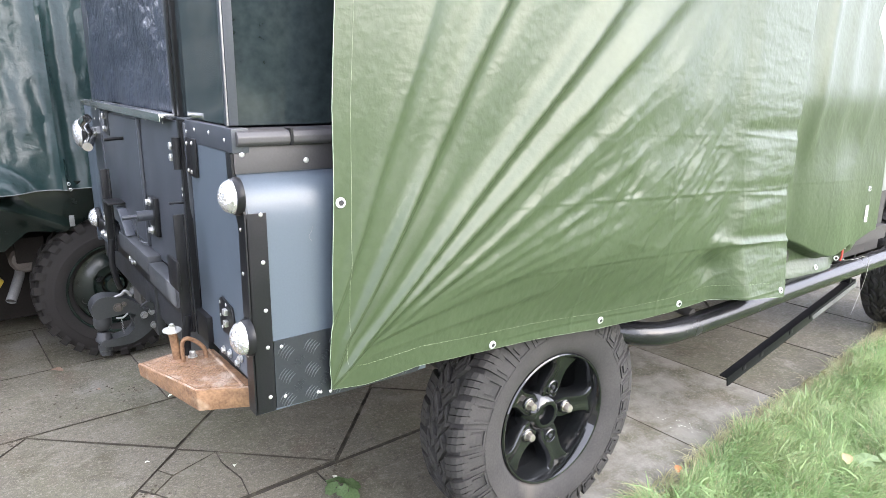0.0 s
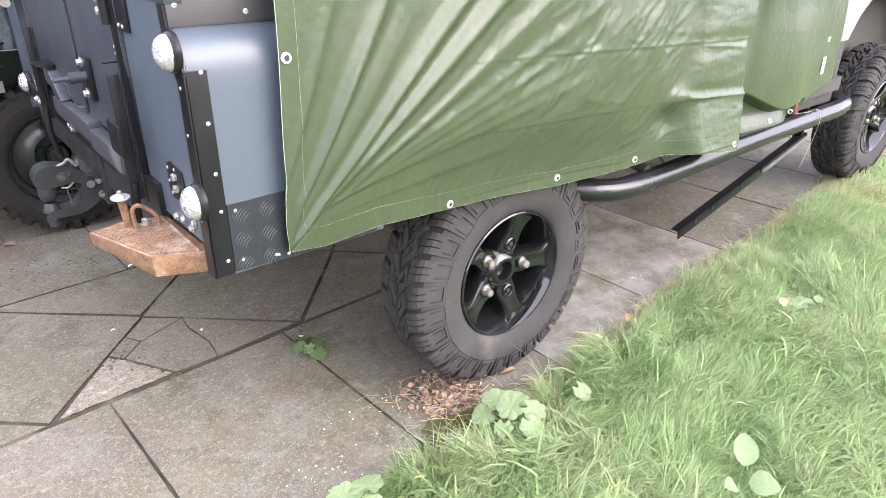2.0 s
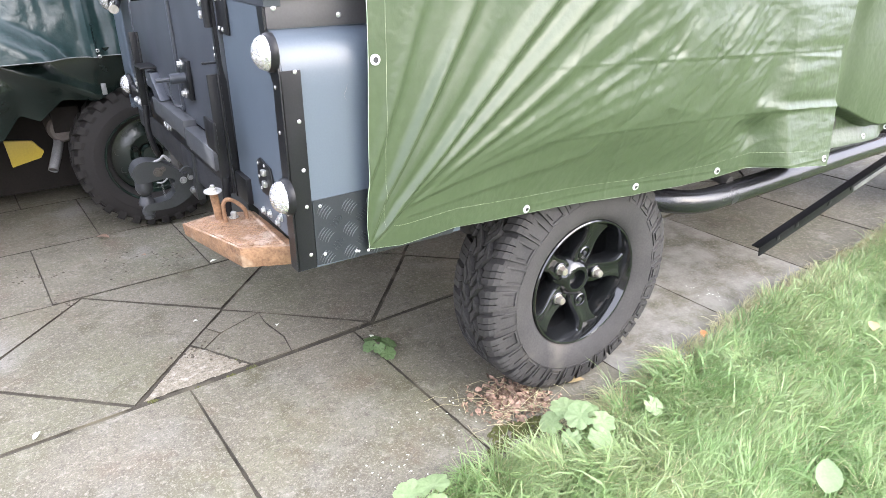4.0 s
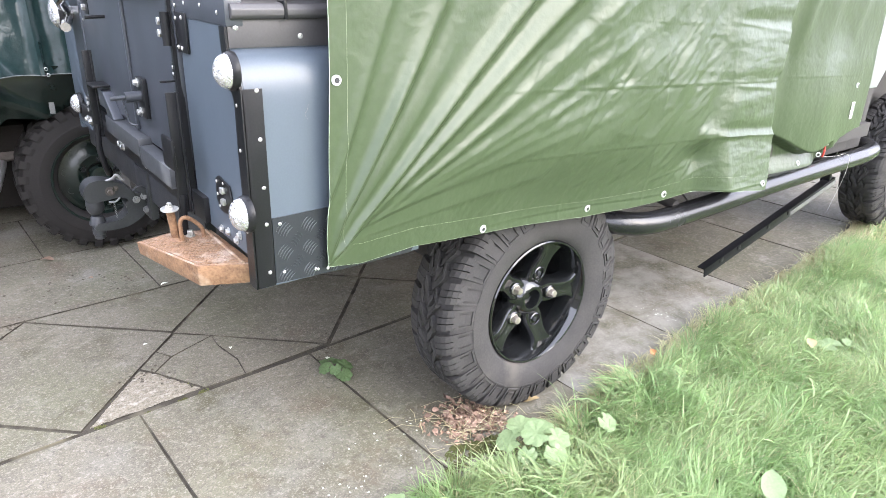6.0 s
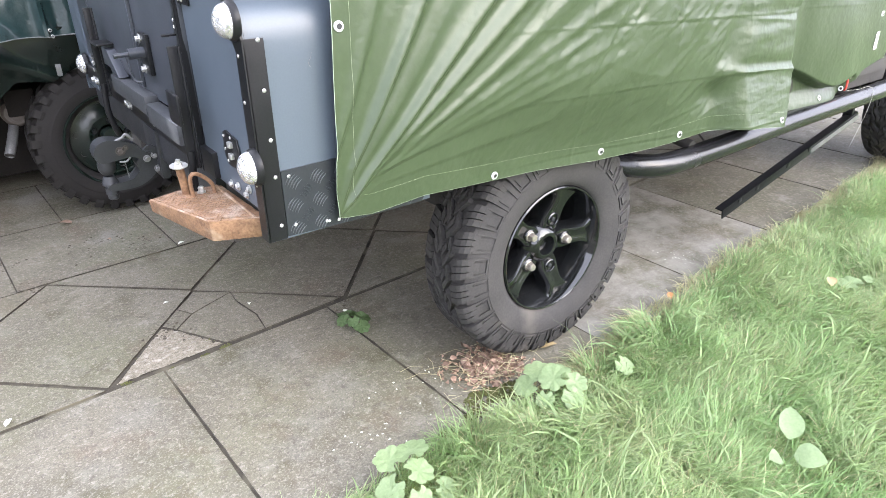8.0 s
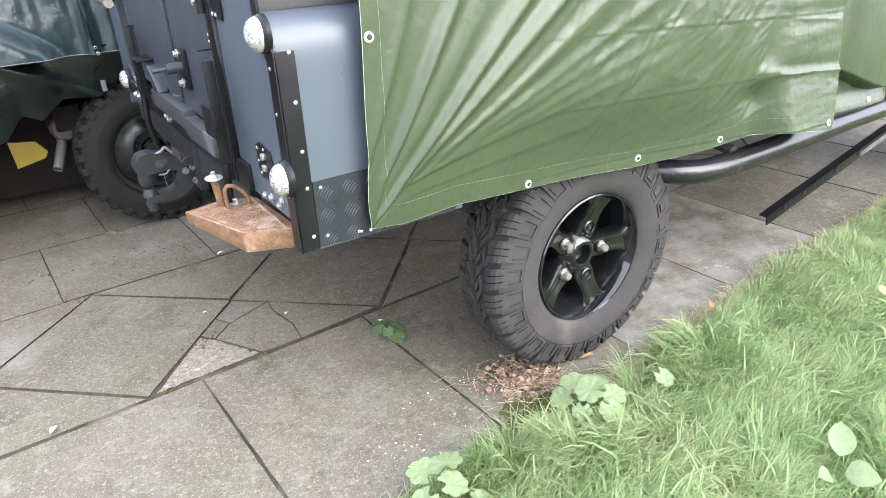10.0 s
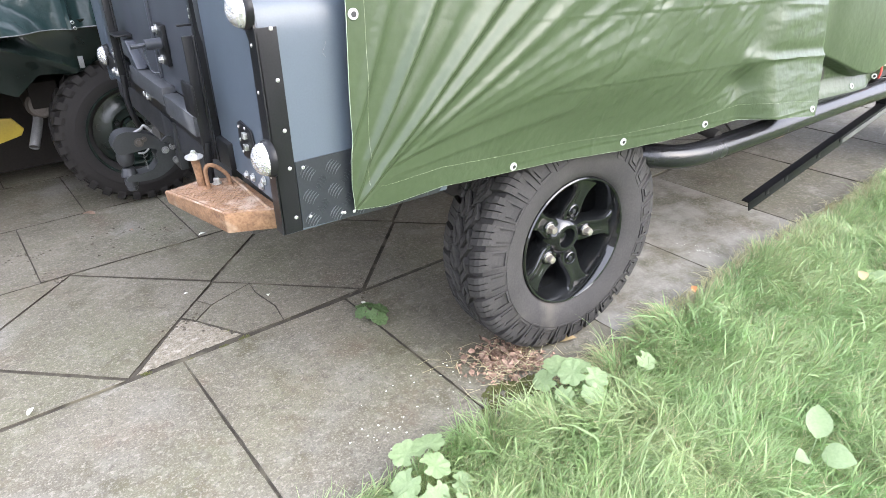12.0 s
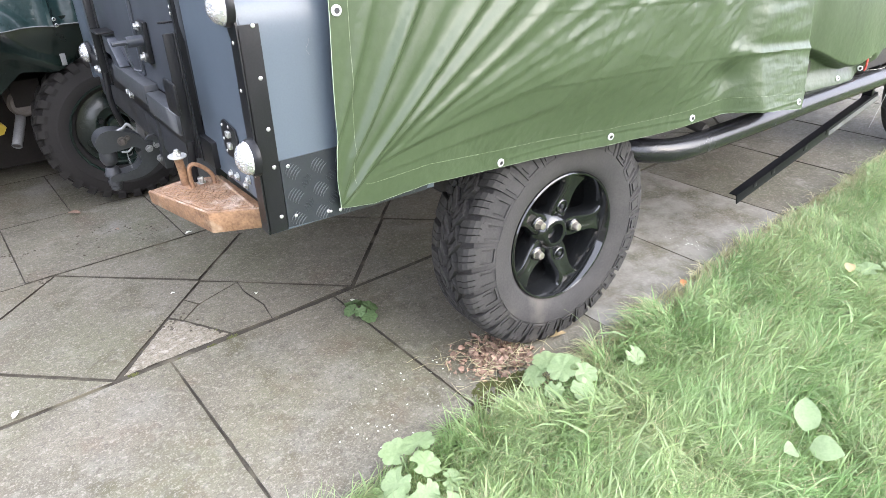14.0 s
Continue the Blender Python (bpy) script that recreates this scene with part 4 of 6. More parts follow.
def lamp_plate(y, z):
    bm = bmesh.new()
    prism(bm, [(y - 0.052, z - 0.035), (y + 0.03, z - 0.04), (y + 0.046, z - 0.02), (y + 0.046, z + 0.028), (y + 0.028, z + 0.036), (y - 0.03, z + 0.028)], "x", REAR - 0.005, REAR - 0.0005, 0.0015)
    plate = part("lamp_socket_plate", bm, M_BLACK, vehicle, "black socket plate with bright connectors")
    for dy, dz in ((0.038, 0.022), (0.038, -0.006), (0.03, -0.03), (0.0, 0.026)):
        screw(plate, (REAR - 0.005, y + dy, z + dz), (-1, 0, 0), 0.004)
    for dz in (0.012, -0.012):
        bm = bmesh.new()
        box(bm, (REAR - 0.013, y - 0.010, z + dz - 0.0065), (REAR - 0.004, y + 0.006, z + dz + 0.0065), 0.003)
        part("connector", bm, M_ZINC, plate)


lamp_plate(0.082, 0.832)
lamp_plate(1.39, 0.80)
for y, z in ((0.125, 0.746), (0.085, 0.752), (0.04, 0.748), (0.215, 0.748), (0.02, 0.765)):
    bolt(vehicle, (REAR - 0.001, y, z), (-1, 0, 0), 0.0062, 0.007, M_ZINC)

# ---- vehicle: underside, sill tube, front wing ----
bm = bmesh.new()
box(bm, (REAR + 0.04, 0.30, 0.52), (3.2, 0.42, 0.66), 0.01)
box(bm, (REAR + 0.04, 1.17, 0.52), (3.2, 1.29, 0.66), 0.01)
part("chassis", bm, M_UNDER, vehicle)
bm = bmesh.new()
box(bm, (REAR + 0.03, 0.0, 0.675), (-0.45, FAR - 0.05, 0.70))
box(bm, (-0.47, 0.27, 0.675), (0.47, 1.30, 0.70))
box(bm, (-0.47, 0.25, 0.675), (0.47, 0.27, 1.1))
box(bm, (-0.47, 1.30, 0.675), (0.47, 1.32, 1.1))
box(bm, (0.45, 0.0, 0.64), (2.1, FAR - 0.05, 0.70))
part("floor_pan", bm, M_UNDER, vehicle)
for x in (HUB[0], 2.76):
    bm = bmesh.new()
    tube(bm, [(x, 0.14, WHEEL_R + rise(x)), (x, 1.45, WHEEL_R + rise(x))], 0.05, 16)
    lathe(bm, [(0.05, 0.86), (0.08, 0.90), (0.105, 0.96), (0.11, 1.02), (0.09, 1.08), (0.05, 1.12)], 24, Matrix.Translation((x, 0, WHEEL_R)))
    part("axle", bm, M_UNDER, vehicle)
bm = bmesh.new()
tube(bm, curve_points([(0.29, 0.18, 0.575), (0.32, 0.08, 0.562), (0.38, 0.01, 0.550), (0.47, -0.02, 0.541), (0.60, -0.028, 0.540), (0.9, -0.030, 0.546), (1.3, -0.030, 0.556), (1.8, -0.030, 0.560), (2.05, -0.03, 0.565), (2.18, 0.0, 0.57), (2.25, 0.1, 0.575)], 6), 0.0375, 20)
slider = part("sill_tube", bm, M_SILLTUBE, vehicle, "black steel sill protection tube with worn shine")
for x in (0.62, 1.15, 1.7):
    bm = bmesh.new()
    tube(bm, [(x, -0.02, 0.575), (x, 0.16, 0.60), (x, 0.34, 0.6)], 0.018, 10)
    part("tube_bracket", bm, M_UNDER, slider)
bm = bmesh.new()
box(bm, (0.48, 0.03, 0.585), (1.98, 0.05, 0.70), 0.003)
part("sill_panel", bm, M_UNDER, vehicle)
# drop-down step bar hanging below the tube
bm = bmesh.new()
a, b = Vector((1.040, 0.095, 0.205)), Vector((2.02, 0.085, 0.440))
d = (b - a).normalized()
side = Vector((0, 1, 0))
upv = d.cross(side) * -1
mm = Matrix((d, side, upv)).transposed().to_4x4()
mm.translation = a
L = (b - a).length
box(bm, (0, -0.030, 0.0), (L, -0.025, 0.040), 0.001, m=mm)
box(bm, (0, -0.030, 0.0), (L, 0.004, 0.005), 0.001, m=mm)
hang = part("step_bar", bm, M_BLACK, vehicle, "black angle-steel step bar slanting below the sill")
for k in (0.10, 0.22, 0.44, 0.6):
    bm = bmesh.new()
    box(bm, (k, -0.033, 0.002), (k + 0.022, -0.028, 0.02), 0.001, m=mm)
    part("tab", bm, M_BLACK, hang)
bm = bmesh.new()
box(bm, (0.62, -0.0345, 0.012), (L, -0.031, 0.033), 0.001, m=mm)
part("worn_face", bm, M_GREYSTEEL, hang, "grey upper stretch of the bar")
bm = bmesh.new()
box(bm, (1.97, 0.06, 0.40), (1.99, 0.10, 0.58), 0.002)
part("hanger", bm, M_BLACK, hang)

# front wing with its arch, bonnet
bm = bmesh.new()
arch = [(2.06, 0.86), (2.12, 0.96), (2.20, 1.02), (2.33, 1.035), (2.9, 1.045), (3.2, 1.02), (3.32, 0.9), (3.36, 0.70)]
prism(bm, [(1.70, 0.86)] + arch + [(3.46, 0.70), (3.48, 1.10), (3.44, 1.165), (1.70, 1.178)], "y", 0.0, 0.03, 0.004)
part("front_wing", bm, M_WING, vehicle, "light grey front wing with an open wheel arch")
bm = bmesh.new()
prism(bm, [(0.0, 1.165), (0.02, 1.185), (0.10, 1.195), (0.3, 1.195), (0.36, 1.235), (0.8, 1.26), (1.23, 1.235), (1.29, 1.195), (1.587, 1.185), (1.587, 1.165)], "x", 1.95, 3.46, 0.004)
part("bonnet", bm, M_WING, vehicle, "pale grey bonnet")
bm = bmesh.new()
box(bm, (2.1, 0.25, 0.62), (3.4, 0.27, 1.16))
box(bm, (2.1, 0.03, 1.10), (3.4, 0.25, 1.12))
box(bm, (1.55, 0.032, 0.58), (2.12, 0.05, 0.88))
part("inner_arch", bm, M_UNDER, vehicle)
bm = bmesh.new()
tube(bm, [(2.02, 0.06, 1.20), (2.06, 0.05, 1.206), (2.11, 0.03, 1.222)], 0.006, 8)
part("wing_mirror_arm", bm, M_BLACK, vehicle)
bm = bmesh.new()
box(bm, (1.0, 0.02, 0.80), (1.95, FAR - 0.06, 1.21), 0.02)
box(bm, (1.4, 0.06, 1.2), (1.66, FAR - 0.1, 1.6), 0.02)
part("cab", bm, M_WING, vehicle)
bm = bmesh.new()
box(bm, (3.40, 0.04, 0.62), (3.47, FAR - 0.08, 1.16), 0.01)
part("front_panel", bm, M_WING, vehicle)

# ---- green tarpaulin over the vehicle ----
XL = [(0.66, -0.694), (0.75, -0.702), (1.07, -0.690), (1.25, -0.686), (1.42, -0.670), (1.6, -0.655), (2.0, -0.63)]
XR = [(0.66, 1.85), (0.91, 1.845), (1.10, 1.82), (1.19, 1.79), (1.38, 1.66), (1.54, 1.572), (1.62, 1.62), (1.75, 1.74), (2.0, 1.74)]
BOTTOM = [(-0.72, 0.702), (-0.69, 0.692), (-0.62, 0.683), (-0.48, 0.690), (-0.26, 0.668), (0.12, 0.636), (0.30, 0.633), (0.42, 0.634), (0.52, 0.640), (0.60, 0.645), (0.68, 0.645), (0.80, 0.632), (0.94, 0.611), (0.955, 0.611), (0.99, 0.598),
          (1.3, 0.590), (1.55, 0.592), (1.60, 0.650), (1.66, 0.690), (1.80, 0.715)]
LAP_LEFT = [(0.60, 0.660), (0.68, 0.650), (0.791, 0.640), (0.833, 0.632), (0.88, 0.655), (0.977, 0.690), (1.16, 0.686), (1.4, 0.70), (1.9, 0.72)]
LAP_RIGHT = [(0.58, 0.935), (0.62, 0.946), (0.66, 0.962), (0.795, 0.988), (0.86, 0.978), (0.948, 0.968), (1.0, 0.998), (1.15, 1.020), (1.4, 1.05), (1.9, 1.12)]
# folds that run out of the tied corner: angle far out, bend near the corner, steepness, reach
FOLDS = [(67.5, 3.2, 0.42, 0.95), (59.5, 1.3, 0.95, 1.7), (52.0, 1.0, 0.22, 0.6), (44.5, 0.8, 1.10, 2.3), (37.5, 0.95, 0.80, 1.8), (31.5, 0.6, 0.32, 1.3),
         (26.0, 2.5, 0.34, 1.1), (19.0, 2.9, 0.36, 0.9), (11.0, 4.3, 0.34, 0.9), (5.0, 3.3, 0.25, 0.7)]


FOLDS += [(34.5, 0.9, 0.30, 1.2), (28.5, 1.6, 0.30, 1.3), (22.5, 2.6, 0.28, 1.2), (15.0, 3.4, 0.26, 1.0)]
crease_rnd = random.Random(17)
CREASES = {}
for k in range(480):
    cx, cz = crease_rnd.uniform(-0.45, 1.75), crease_rnd.uniform(0.66, 1.6)
    if cx > 0.7 and k % 3:
        cx, cz = crease_rnd.uniform(-0.25, 0.62), crease_rnd.uniform(0.68, 1.12)
    lie = radians(crease_rnd.gauss(42 if cx < 0.6 else 84, 14)) if crease_rnd.random() < 0.84 else radians(crease_rnd.uniform(-25, 25))
    strong = (0.25 + 0.85 * min(1.0, max(0.0, (cx + 0.5) / 0.6))) * (1.0 if cx < 0.60 else 0.35 if cx < 1.0 else 0.12)
    strong *= 1.0 if cz < 1.15 else 0.45
    half = crease_rnd.uniform(0.04, 0.17)
    one = (cx, cz, math.cos(lie), math.sin(lie), half, strong * crease_rnd.uniform(0.0002, 0.0008), crease_rnd.uniform(0.005, 0.012))
    for i in range(math.floor((cx - half) / 0.1), math.floor((cx + half) / 0.1) + 1):
        for j in range(math.floor((cz - half) / 0.1), math.floor((cz + half) / 0.1) + 1):
            CREASES.setdefault((i, j), []).append(one)


def smooth(a, b, x):
    t = max(0.0, min(1.0, (x - a) / (b - a)))
    return t * t * (3 - 2 * t)


def bell(d, w):
    return math.exp(-(d / w) ** 2)


def tarp_out(x, z):
    """How far the sheet stands out towards the lawn (positive) at that place along and up the side."""
    out = 0.084 - 0.010 * smooth(1.2, 1.5, z) - 0.022 * smooth(1.35, 1.95, z) - 0.006 * smooth(0.95, 1.2, z)
    # pressed in where it lies over the wheel's arch and the tied corner
    out -= 0.05 * (1 - smooth(0.66, 0.90, z)) * bell(x + 0.05, 0.42)
    out -= 0.008 * (1 - smooth(0.66, 0.9, z)) * bell(x + 0.70, 0.16)
    dx, dz = x + 0.708, z - 0.685
    r = math.hypot(dx, dz)
    if r > 0.02:
        th = math.degrees(math.atan2(dz, dx))
        for i, (ang, bend, steep, reach) in enumerate(FOLDS):
            ridge = ang + bend / max(r, 0.12)
            d = r * math.sin(radians(max(-60, min(60, th - ridge)))) + 0.006 * noise.noise((r * 3.0, i * 1.7, 0))
            w = min(0.030, 0.0032 + 0.0235 * r) * (0.7 if ang < 35 else 1.0)
            grow = smooth(0.0, 0.08, r) * (1 - smooth(reach * 0.55, reach * 1.25, r)) * (0.9 + 0.45 * noise.noise((r * 2.4, i * 3.1, 5))) * (1 - 0.42 * smooth(0.8, 1.25, r))
            # a rounded back, with a hollow under it
            out += steep * (1 + (0.7 if ang > 35 else -0.3) * (1 - smooth(0.12, 0.6, r))) * w * grow * (0.82 * bell(d, w * (1.5 if d > 0 else 0.8)) + 0.18 * math.exp(-abs(d) / (w * (1.25 if d > 0 else 0.7))) - 0.22 * bell(d + 1.9 * w, w * 0.9))
    # overlapping lap that ends in a free corner, set off by sharp edges
    begin = interp(z, LAP_LEFT)
    end = interp(z, LAP_RIGHT)
    fade = 1 - 0.55 * smooth(1.02, 1.30, z)
    lap = smooth(begin - 0.07, begin + 0.07, x) * (1 - smooth(end - 0.005, end + 0.010 + 0.05 * (1 - fade), x))
    across = max(0.0, min(1.0, (x - begin) / (end - begin)))
    out += lap * (0.07 * max(0.0, 1.15 - z) + 0.16 * max(0.0, 0.80 - z) + 0.008 - 0.010 * across)
    fold = z - (0.828 - 0.09 * (x - 0.60))
    out += lap * (0.006 * math.exp(-abs(fold) / 0.008) - 0.004 * bell(fold - 0.022, 0.018)) * smooth(0.60, 0.68, x)
    for z0 in (0.972, 1.155):
        out += lap * 0.0045 * math.exp(-abs(z - z0 + 0.10 * (x - 0.72)) / 0.012) - lap * 0.006 * smooth(-0.05, 0.0, z - z0) * (1 - smooth(0.0, 0.05, z - z0))
    out += lap * 0.0011 * noise.fractal((x * 9, z * 30, 3), 0.9, 2.1, 3)
    out += 0.010 * bell(x - 0.59, 0.05) * bell(z - 0.825, 0.03) - 0.014 * bell(x - 0.58, 0.06) * bell(z - 0.76, 0.04)
    # behind the lap the sheet falls back and tucks under
    back = smooth(end - 0.002, end + 0.012 + 0.07 * (1 - fade), x) * fade
    out -= back * (0.036 + 0.016 * bell(x - 1.12, 0.06))
    out += back * 0.024 * bell(x - 1.42, 0.18) * (1 - smooth(0.75, 1.2, z))
    lip = 0.770 - 0.11 * smooth(1.05, 1.45, x) + 0.02 * smooth(1.45, 1.6, x)
    out -= back * 0.055 * (1 - smooth(lip - 0.016, lip + 0.006, z)) * (1 - smooth(1.55, 1.62, x))
    out += back * 0.022 * (1 - smooth(0.585, 0.665, z)) * (1 - smooth(1.5, 1.6, x))
    # upright folds towards the front
    for x0, w, a in ((1.16, 0.030, 0.007), (1.33, 0.05, 0.006), (1.55, 0.045, 0.006)):
        out += a * bell(x - x0 - 0.16 * (z - 1.0), w) * smooth(0.92, 1.20, z)
    # long slanting drapes of the middle
    t = (x - 0.40) * 0.88 - (z - 1.1) * 0.47
    out += 0.0026 * math.sin(t * 36 + 2.6 * noise.noise((x * 1.5, z * 1.5, 7))) * smooth(-0.15, 0.15, x) * (1 - smooth(0.6, 0.9, x)) * smooth(0.78, 1.05, z) * (1 - 0.5 * smooth(1.25, 1.5, z))
    # packing creases, and the flat panels between them, each tilted a little
    px, pz = (x - 0.03) / 0.335, (z - 1.012 + 0.040 * x) / 0.168
    i, j = math.floor(px), math.floor(pz)
    fx, fz = px - i, pz - j
    nodes = [[noise.cell((a * 1.0 + 0.5, b * 1.0 + 0.5, 3.5)) for b in (j, j + 1)] for a in (i, i + 1)]
    tilt = (nodes[0][0] * (1 - fz) + nodes[0][1] * fz) * (1 - fx) + (nodes[1][0] * (1 - fz) + nodes[1][1] * fz) * fx
    high = (1 - 0.75 * smooth(1.05, 1.15, z)) * (1 - 0.7 * smooth(1.0, 1.06, x))
    flat = smooth(-0.35, 0.05, x) * (1 - 0.4 * lap) * high
    out += 0.0055 * tilt * flat
    near_z, near_x = (fz - round(fz)) * 0.168, (fx - round(fx)) * 0.335
    out += 0.0012 * math.exp(-abs(near_z) / 0.0038) * smooth(-0.50, 0.0, x) * high - 0.0006 * bell(near_z + 0.008, 0.005) * flat
    out += 0.0014 * math.exp(-abs(near_x + 0.004 * math.sin(z * 31)) / 0.004) * flat
    # slack and crinkles; the stiff double hem stays flat
    smoothed = 0.12 + 0.88 * smooth(0.035, 0.065, z - interp(x, BOTTOM))
    out += 0.010 * noise.noise((x * 2.1, z * 1.6, 1)) + 0.0022 * noise.fractal((x * 7.0 + z * 3, z * 6.0, 4), 0.9, 2.1, 4) * (0.30 + 0.70 * smooth(-0.45, 0.1, x)) * (1 - 0.45 * smooth(0.6, 0.8, x)) * (1 - 0.4 * smooth(1.1, 1.4, z))
    along, across = 0.66 * x + 0.75 * z, -0.75 * x + 0.66 * z
    out += (0.0026 - 0.001 * smooth(1.1, 1.35, z)) * noise.fractal((along * 3.2, across * 12.0, 9), 0.9, 2.1, 3) * (0.12 + 0.88 * smooth(-0.35, 0.05, x)) * (1 - 0.97 * smooth(0.50, 0.72, x)) * smoothed
    for cx, cz, ca, sa, half, amp, w in CREASES.get((math.floor(x / 0.1), math.floor(z / 0.1)), ()):
        ex, ez = x - cx, z - cz
        if abs(ex) < half and abs(ez) < half:
            along, across = ex * ca + ez * sa, -ex * sa + ez * ca
            if abs(across) < 3 * w and abs(along) < half:
                out += smoothed * amp * (1 - (along / half) ** 2) * (bell(across, w) - 0.5 * bell(across + 1.6 * w, w))
    return out


def tarp_point(u, v, lift=0.0):
    z0 = 0.66 + 1.2 * v
    z = z0
    for _ in range(2):
        xl, xr = interp(z, XL), interp(z, XR)
        x = xl + (xr - xl) * u
        zb = interp(x, BOTTOM)
        z = zb + (1.93 - zb) * v
    x += 0.004 * noise.noise((z * 4, 2.2, 0)) * (1 - smooth(0, 0.03, u))
    return Vector((x, -tarp_out(x, z) - lift, z))


tarp = thing("tarpaulin", (0.5, -0.09, 0.66), "creased olive green woven plastic tarpaulin tied over the vehicle", "tarpaulin")


def tarp_part(name, bm, mat, label=""):
    ob = part(name, bm, mat, tarp, label)
    ob.matrix_parent_inverse = Matrix.Translation((-0.5, 0.09, -0.66))
    return ob


bm = bmesh.new()
sheet(bm, lambda a, b: tarp_point(a ** 1.2, b ** 1.25), 600, 340)
side_sheet = tarp_part("side_sheet", bm, M_TARP, "olive green sheet with folds that run out of the tied corner")
thick = side_sheet.modifiers.new("thickness", "SOLIDIFY")
thick.thickness, thick.offset = 0.0022, 0
bm = bmesh.new()


def roof_sheet(u, v):
    p = tarp_point(u, 1.0)
    y = p.y + (1.62 - p.y) * v
    return Vector((p.x, y, 1.93 + 0.06 * math.sin(math.pi * min(1, v * 1.0)) ** 0.5 + 0.006 * noise.noise((p.x * 3, y * 3, 0))))


sheet(bm, roof_sheet, 60, 40)
tarp_part("roof_sheet", bm, M_TARP)
bm = bmesh.new()
sheet(bm, lambda u, v: Vector((-0.60 + 2.34 * u, 1.62 + 0.10 * v + 0.02 * noise.noise((u * 12, v * 5, 0)), 1.935 - 1.2 * v)), 60, 30)
tarp_part("far_sheet", bm, M_TARP)


def tarp_near(x, z):
    """The sheet's own coordinates of the place x along and z up."""
    xl, xr, zb = interp(z, XL), interp(z, XR), interp(x, BOTTOM)
    return (x - xl) / (xr - xl), (z - zb) / (1.93 - zb)


def tarp_at(x, z, lift=0.0):
    return tarp_point(*tarp_near(x, z), lift)


# hem seams: fine white stitches
bm = bmesh.new()


def stitch(p, q, r=0.00025):
    tube(bm, [p, q], r, 4)


z = 0.72
while z < 1.85:
    stitch(tarp_at(interp(z, XL) + 0.037, z, 0.0018), tarp_at(interp(z + 0.0098, XL) + 0.037, z + 0.0098, 0.0018))
    z += 0.0105
x = -0.64
while x < 0.93:
    zb = interp(x, BOTTOM) + 0.047
    stitch(tarp_at(x, zb, 0.0018), tarp_at(x + 0.0105, interp(x + 0.0105, BOTTOM) + 0.047, 0.0018), 0.00022)
    x += 0.0125
z = 0.80
while z < 1.3:
    xr = 1.735
    stitch(tarp_at(xr, z, 0.0018), tarp_at(xr, z + 0.008, 0.0018), 0.0005)
    z += 0.0125
stitching = tarp_part("stitching", bm, M_WHITE, "white hem stitching")
stitching["kind"] = "stuff"


# pale folded edge
bm = bmesh.new()
tube(bm, [tarp_point((k / 160) ** 1.35, 0.0) for k in range(120)], 0.0011, 6)
tube(bm, [tarp_point(0.0, k / 60) for k in range(61)], 0.0010, 6)
tarp_part("folded_edge", bm, M_TARPEDGE, "pale folded edge")


def eyelet(x, z, r=0.0100):
    p = tarp_at(x, z, 0.0025)
    q = tarp_at(x + 0.01, z, 0.0025)
    w = tarp_at(x, z + 0.01, 0.0025)
    n = (q - p).cross(w - p).normalized()
    m = Matrix.Translation(p) @ n.to_track_quat("-Y", "Z").to_matrix().to_4x4()
    b = bmesh.new()
    lathe(b, [(r, 0.001), (r * 1.0, -0.001), (r * 0.86, -0.0026), (r * 0.56, -0.0026), (r * 0.44, -0.0005), (r * 0.42, 0.002)], 28, m)
    ring = tarp_part("eyelet", b, M_CHROMEWHITE, "bright white-metal eyelet")
    # black disc over the uncut sheet stands for the hole's dark inside
    b = bmesh.new()
    lathe(b, [(r * 0.56, -0.0032), (0.0, -0.0030)], 20, m)
    hole = part("eyelet_hole", b, M_RUBBER, ring)
    return ring


M_CHROMEWHITE = material("white_metal", (0.82, 0.82, 0.80), (0.7, 0.7, 0.69), 0.35, metal=0.25, scale=60, fine=300, bump=0.05)
for x, z in ((-0.677, 1.076), (-0.256, 0.680), (0.142, 0.659), (0.462, 0.655), (0.916, 0.637), (1.40, 0.615), (1.575, 0.625), (1.712, 0.90)):
    eyelet(x, z)

# care label, cords
bm = bmesh.new()
sheet(bm, lambda u, v: tarp_at(1.700 + 0.030 * u - 0.004 * v, 0.765 + 0.068 * v, 0.004), 3, 5)
tarp_part("care_label", bm, M_LABEL, "small pale sewn-in label")
bm = bmesh.new()
sheet(bm, lambda u, v: tarp_at(1.705 + 0.012 * u, 0.80 + 0.020 * v, 0.0055), 2, 2)
tarp_part("label_print", bm, M_BLUE)
bm = bmesh.new()
tube(bm, curve_points([(1.575, -0.045, 0.620), (1.572, -0.050, 0.64), (1.578, -0.046, 0.665), (1.582, -0.04, 0.70)], 5), 0.0040, 8)
tarp_part("red_cord", bm, M_RED, "short red and white tie cord")
bm = bmesh.new()
tube(bm, curve_points([(1.580, -0.052, 0.668), (1.583, -0.050, 0.685), (1.586, -0.046, 0.70)], 4), 0.0045, 8)
tarp_part("cord_end", bm, M_CORD)
bm = bmesh.new()
tube(bm, curve_points([(1.575, -0.05, 0.622), (1.62, -0.06, 0.618), (1.68, -0.062, 0.614), (1.74, -0.065, 0.615), (1.79, -0.066, 0.595), (1.795, -0.068, 0.55), (1.77, -0.07, 0.49), (1.73, -0.07, 0.42), (1.70, -0.07, 0.37)], 6), 0.0007, 6)
tarp_part("loose_cord", bm, M_CORD, "loose pale cord hanging from the tied edge")
screw(tarp, Vector((-0.706, -0.084, 0.697)) - Vector((0.5, -0.09, 0.66)), (0, -1, 0), 0.004, M_ZINC, "tie_hook")
screw(tarp, Vector((-0.716, -0.060, 0.688)) - Vector((0.5, -0.09, 0.66)), (0, -1, 0), 0.0035, M_ZINC, "tie_hook")

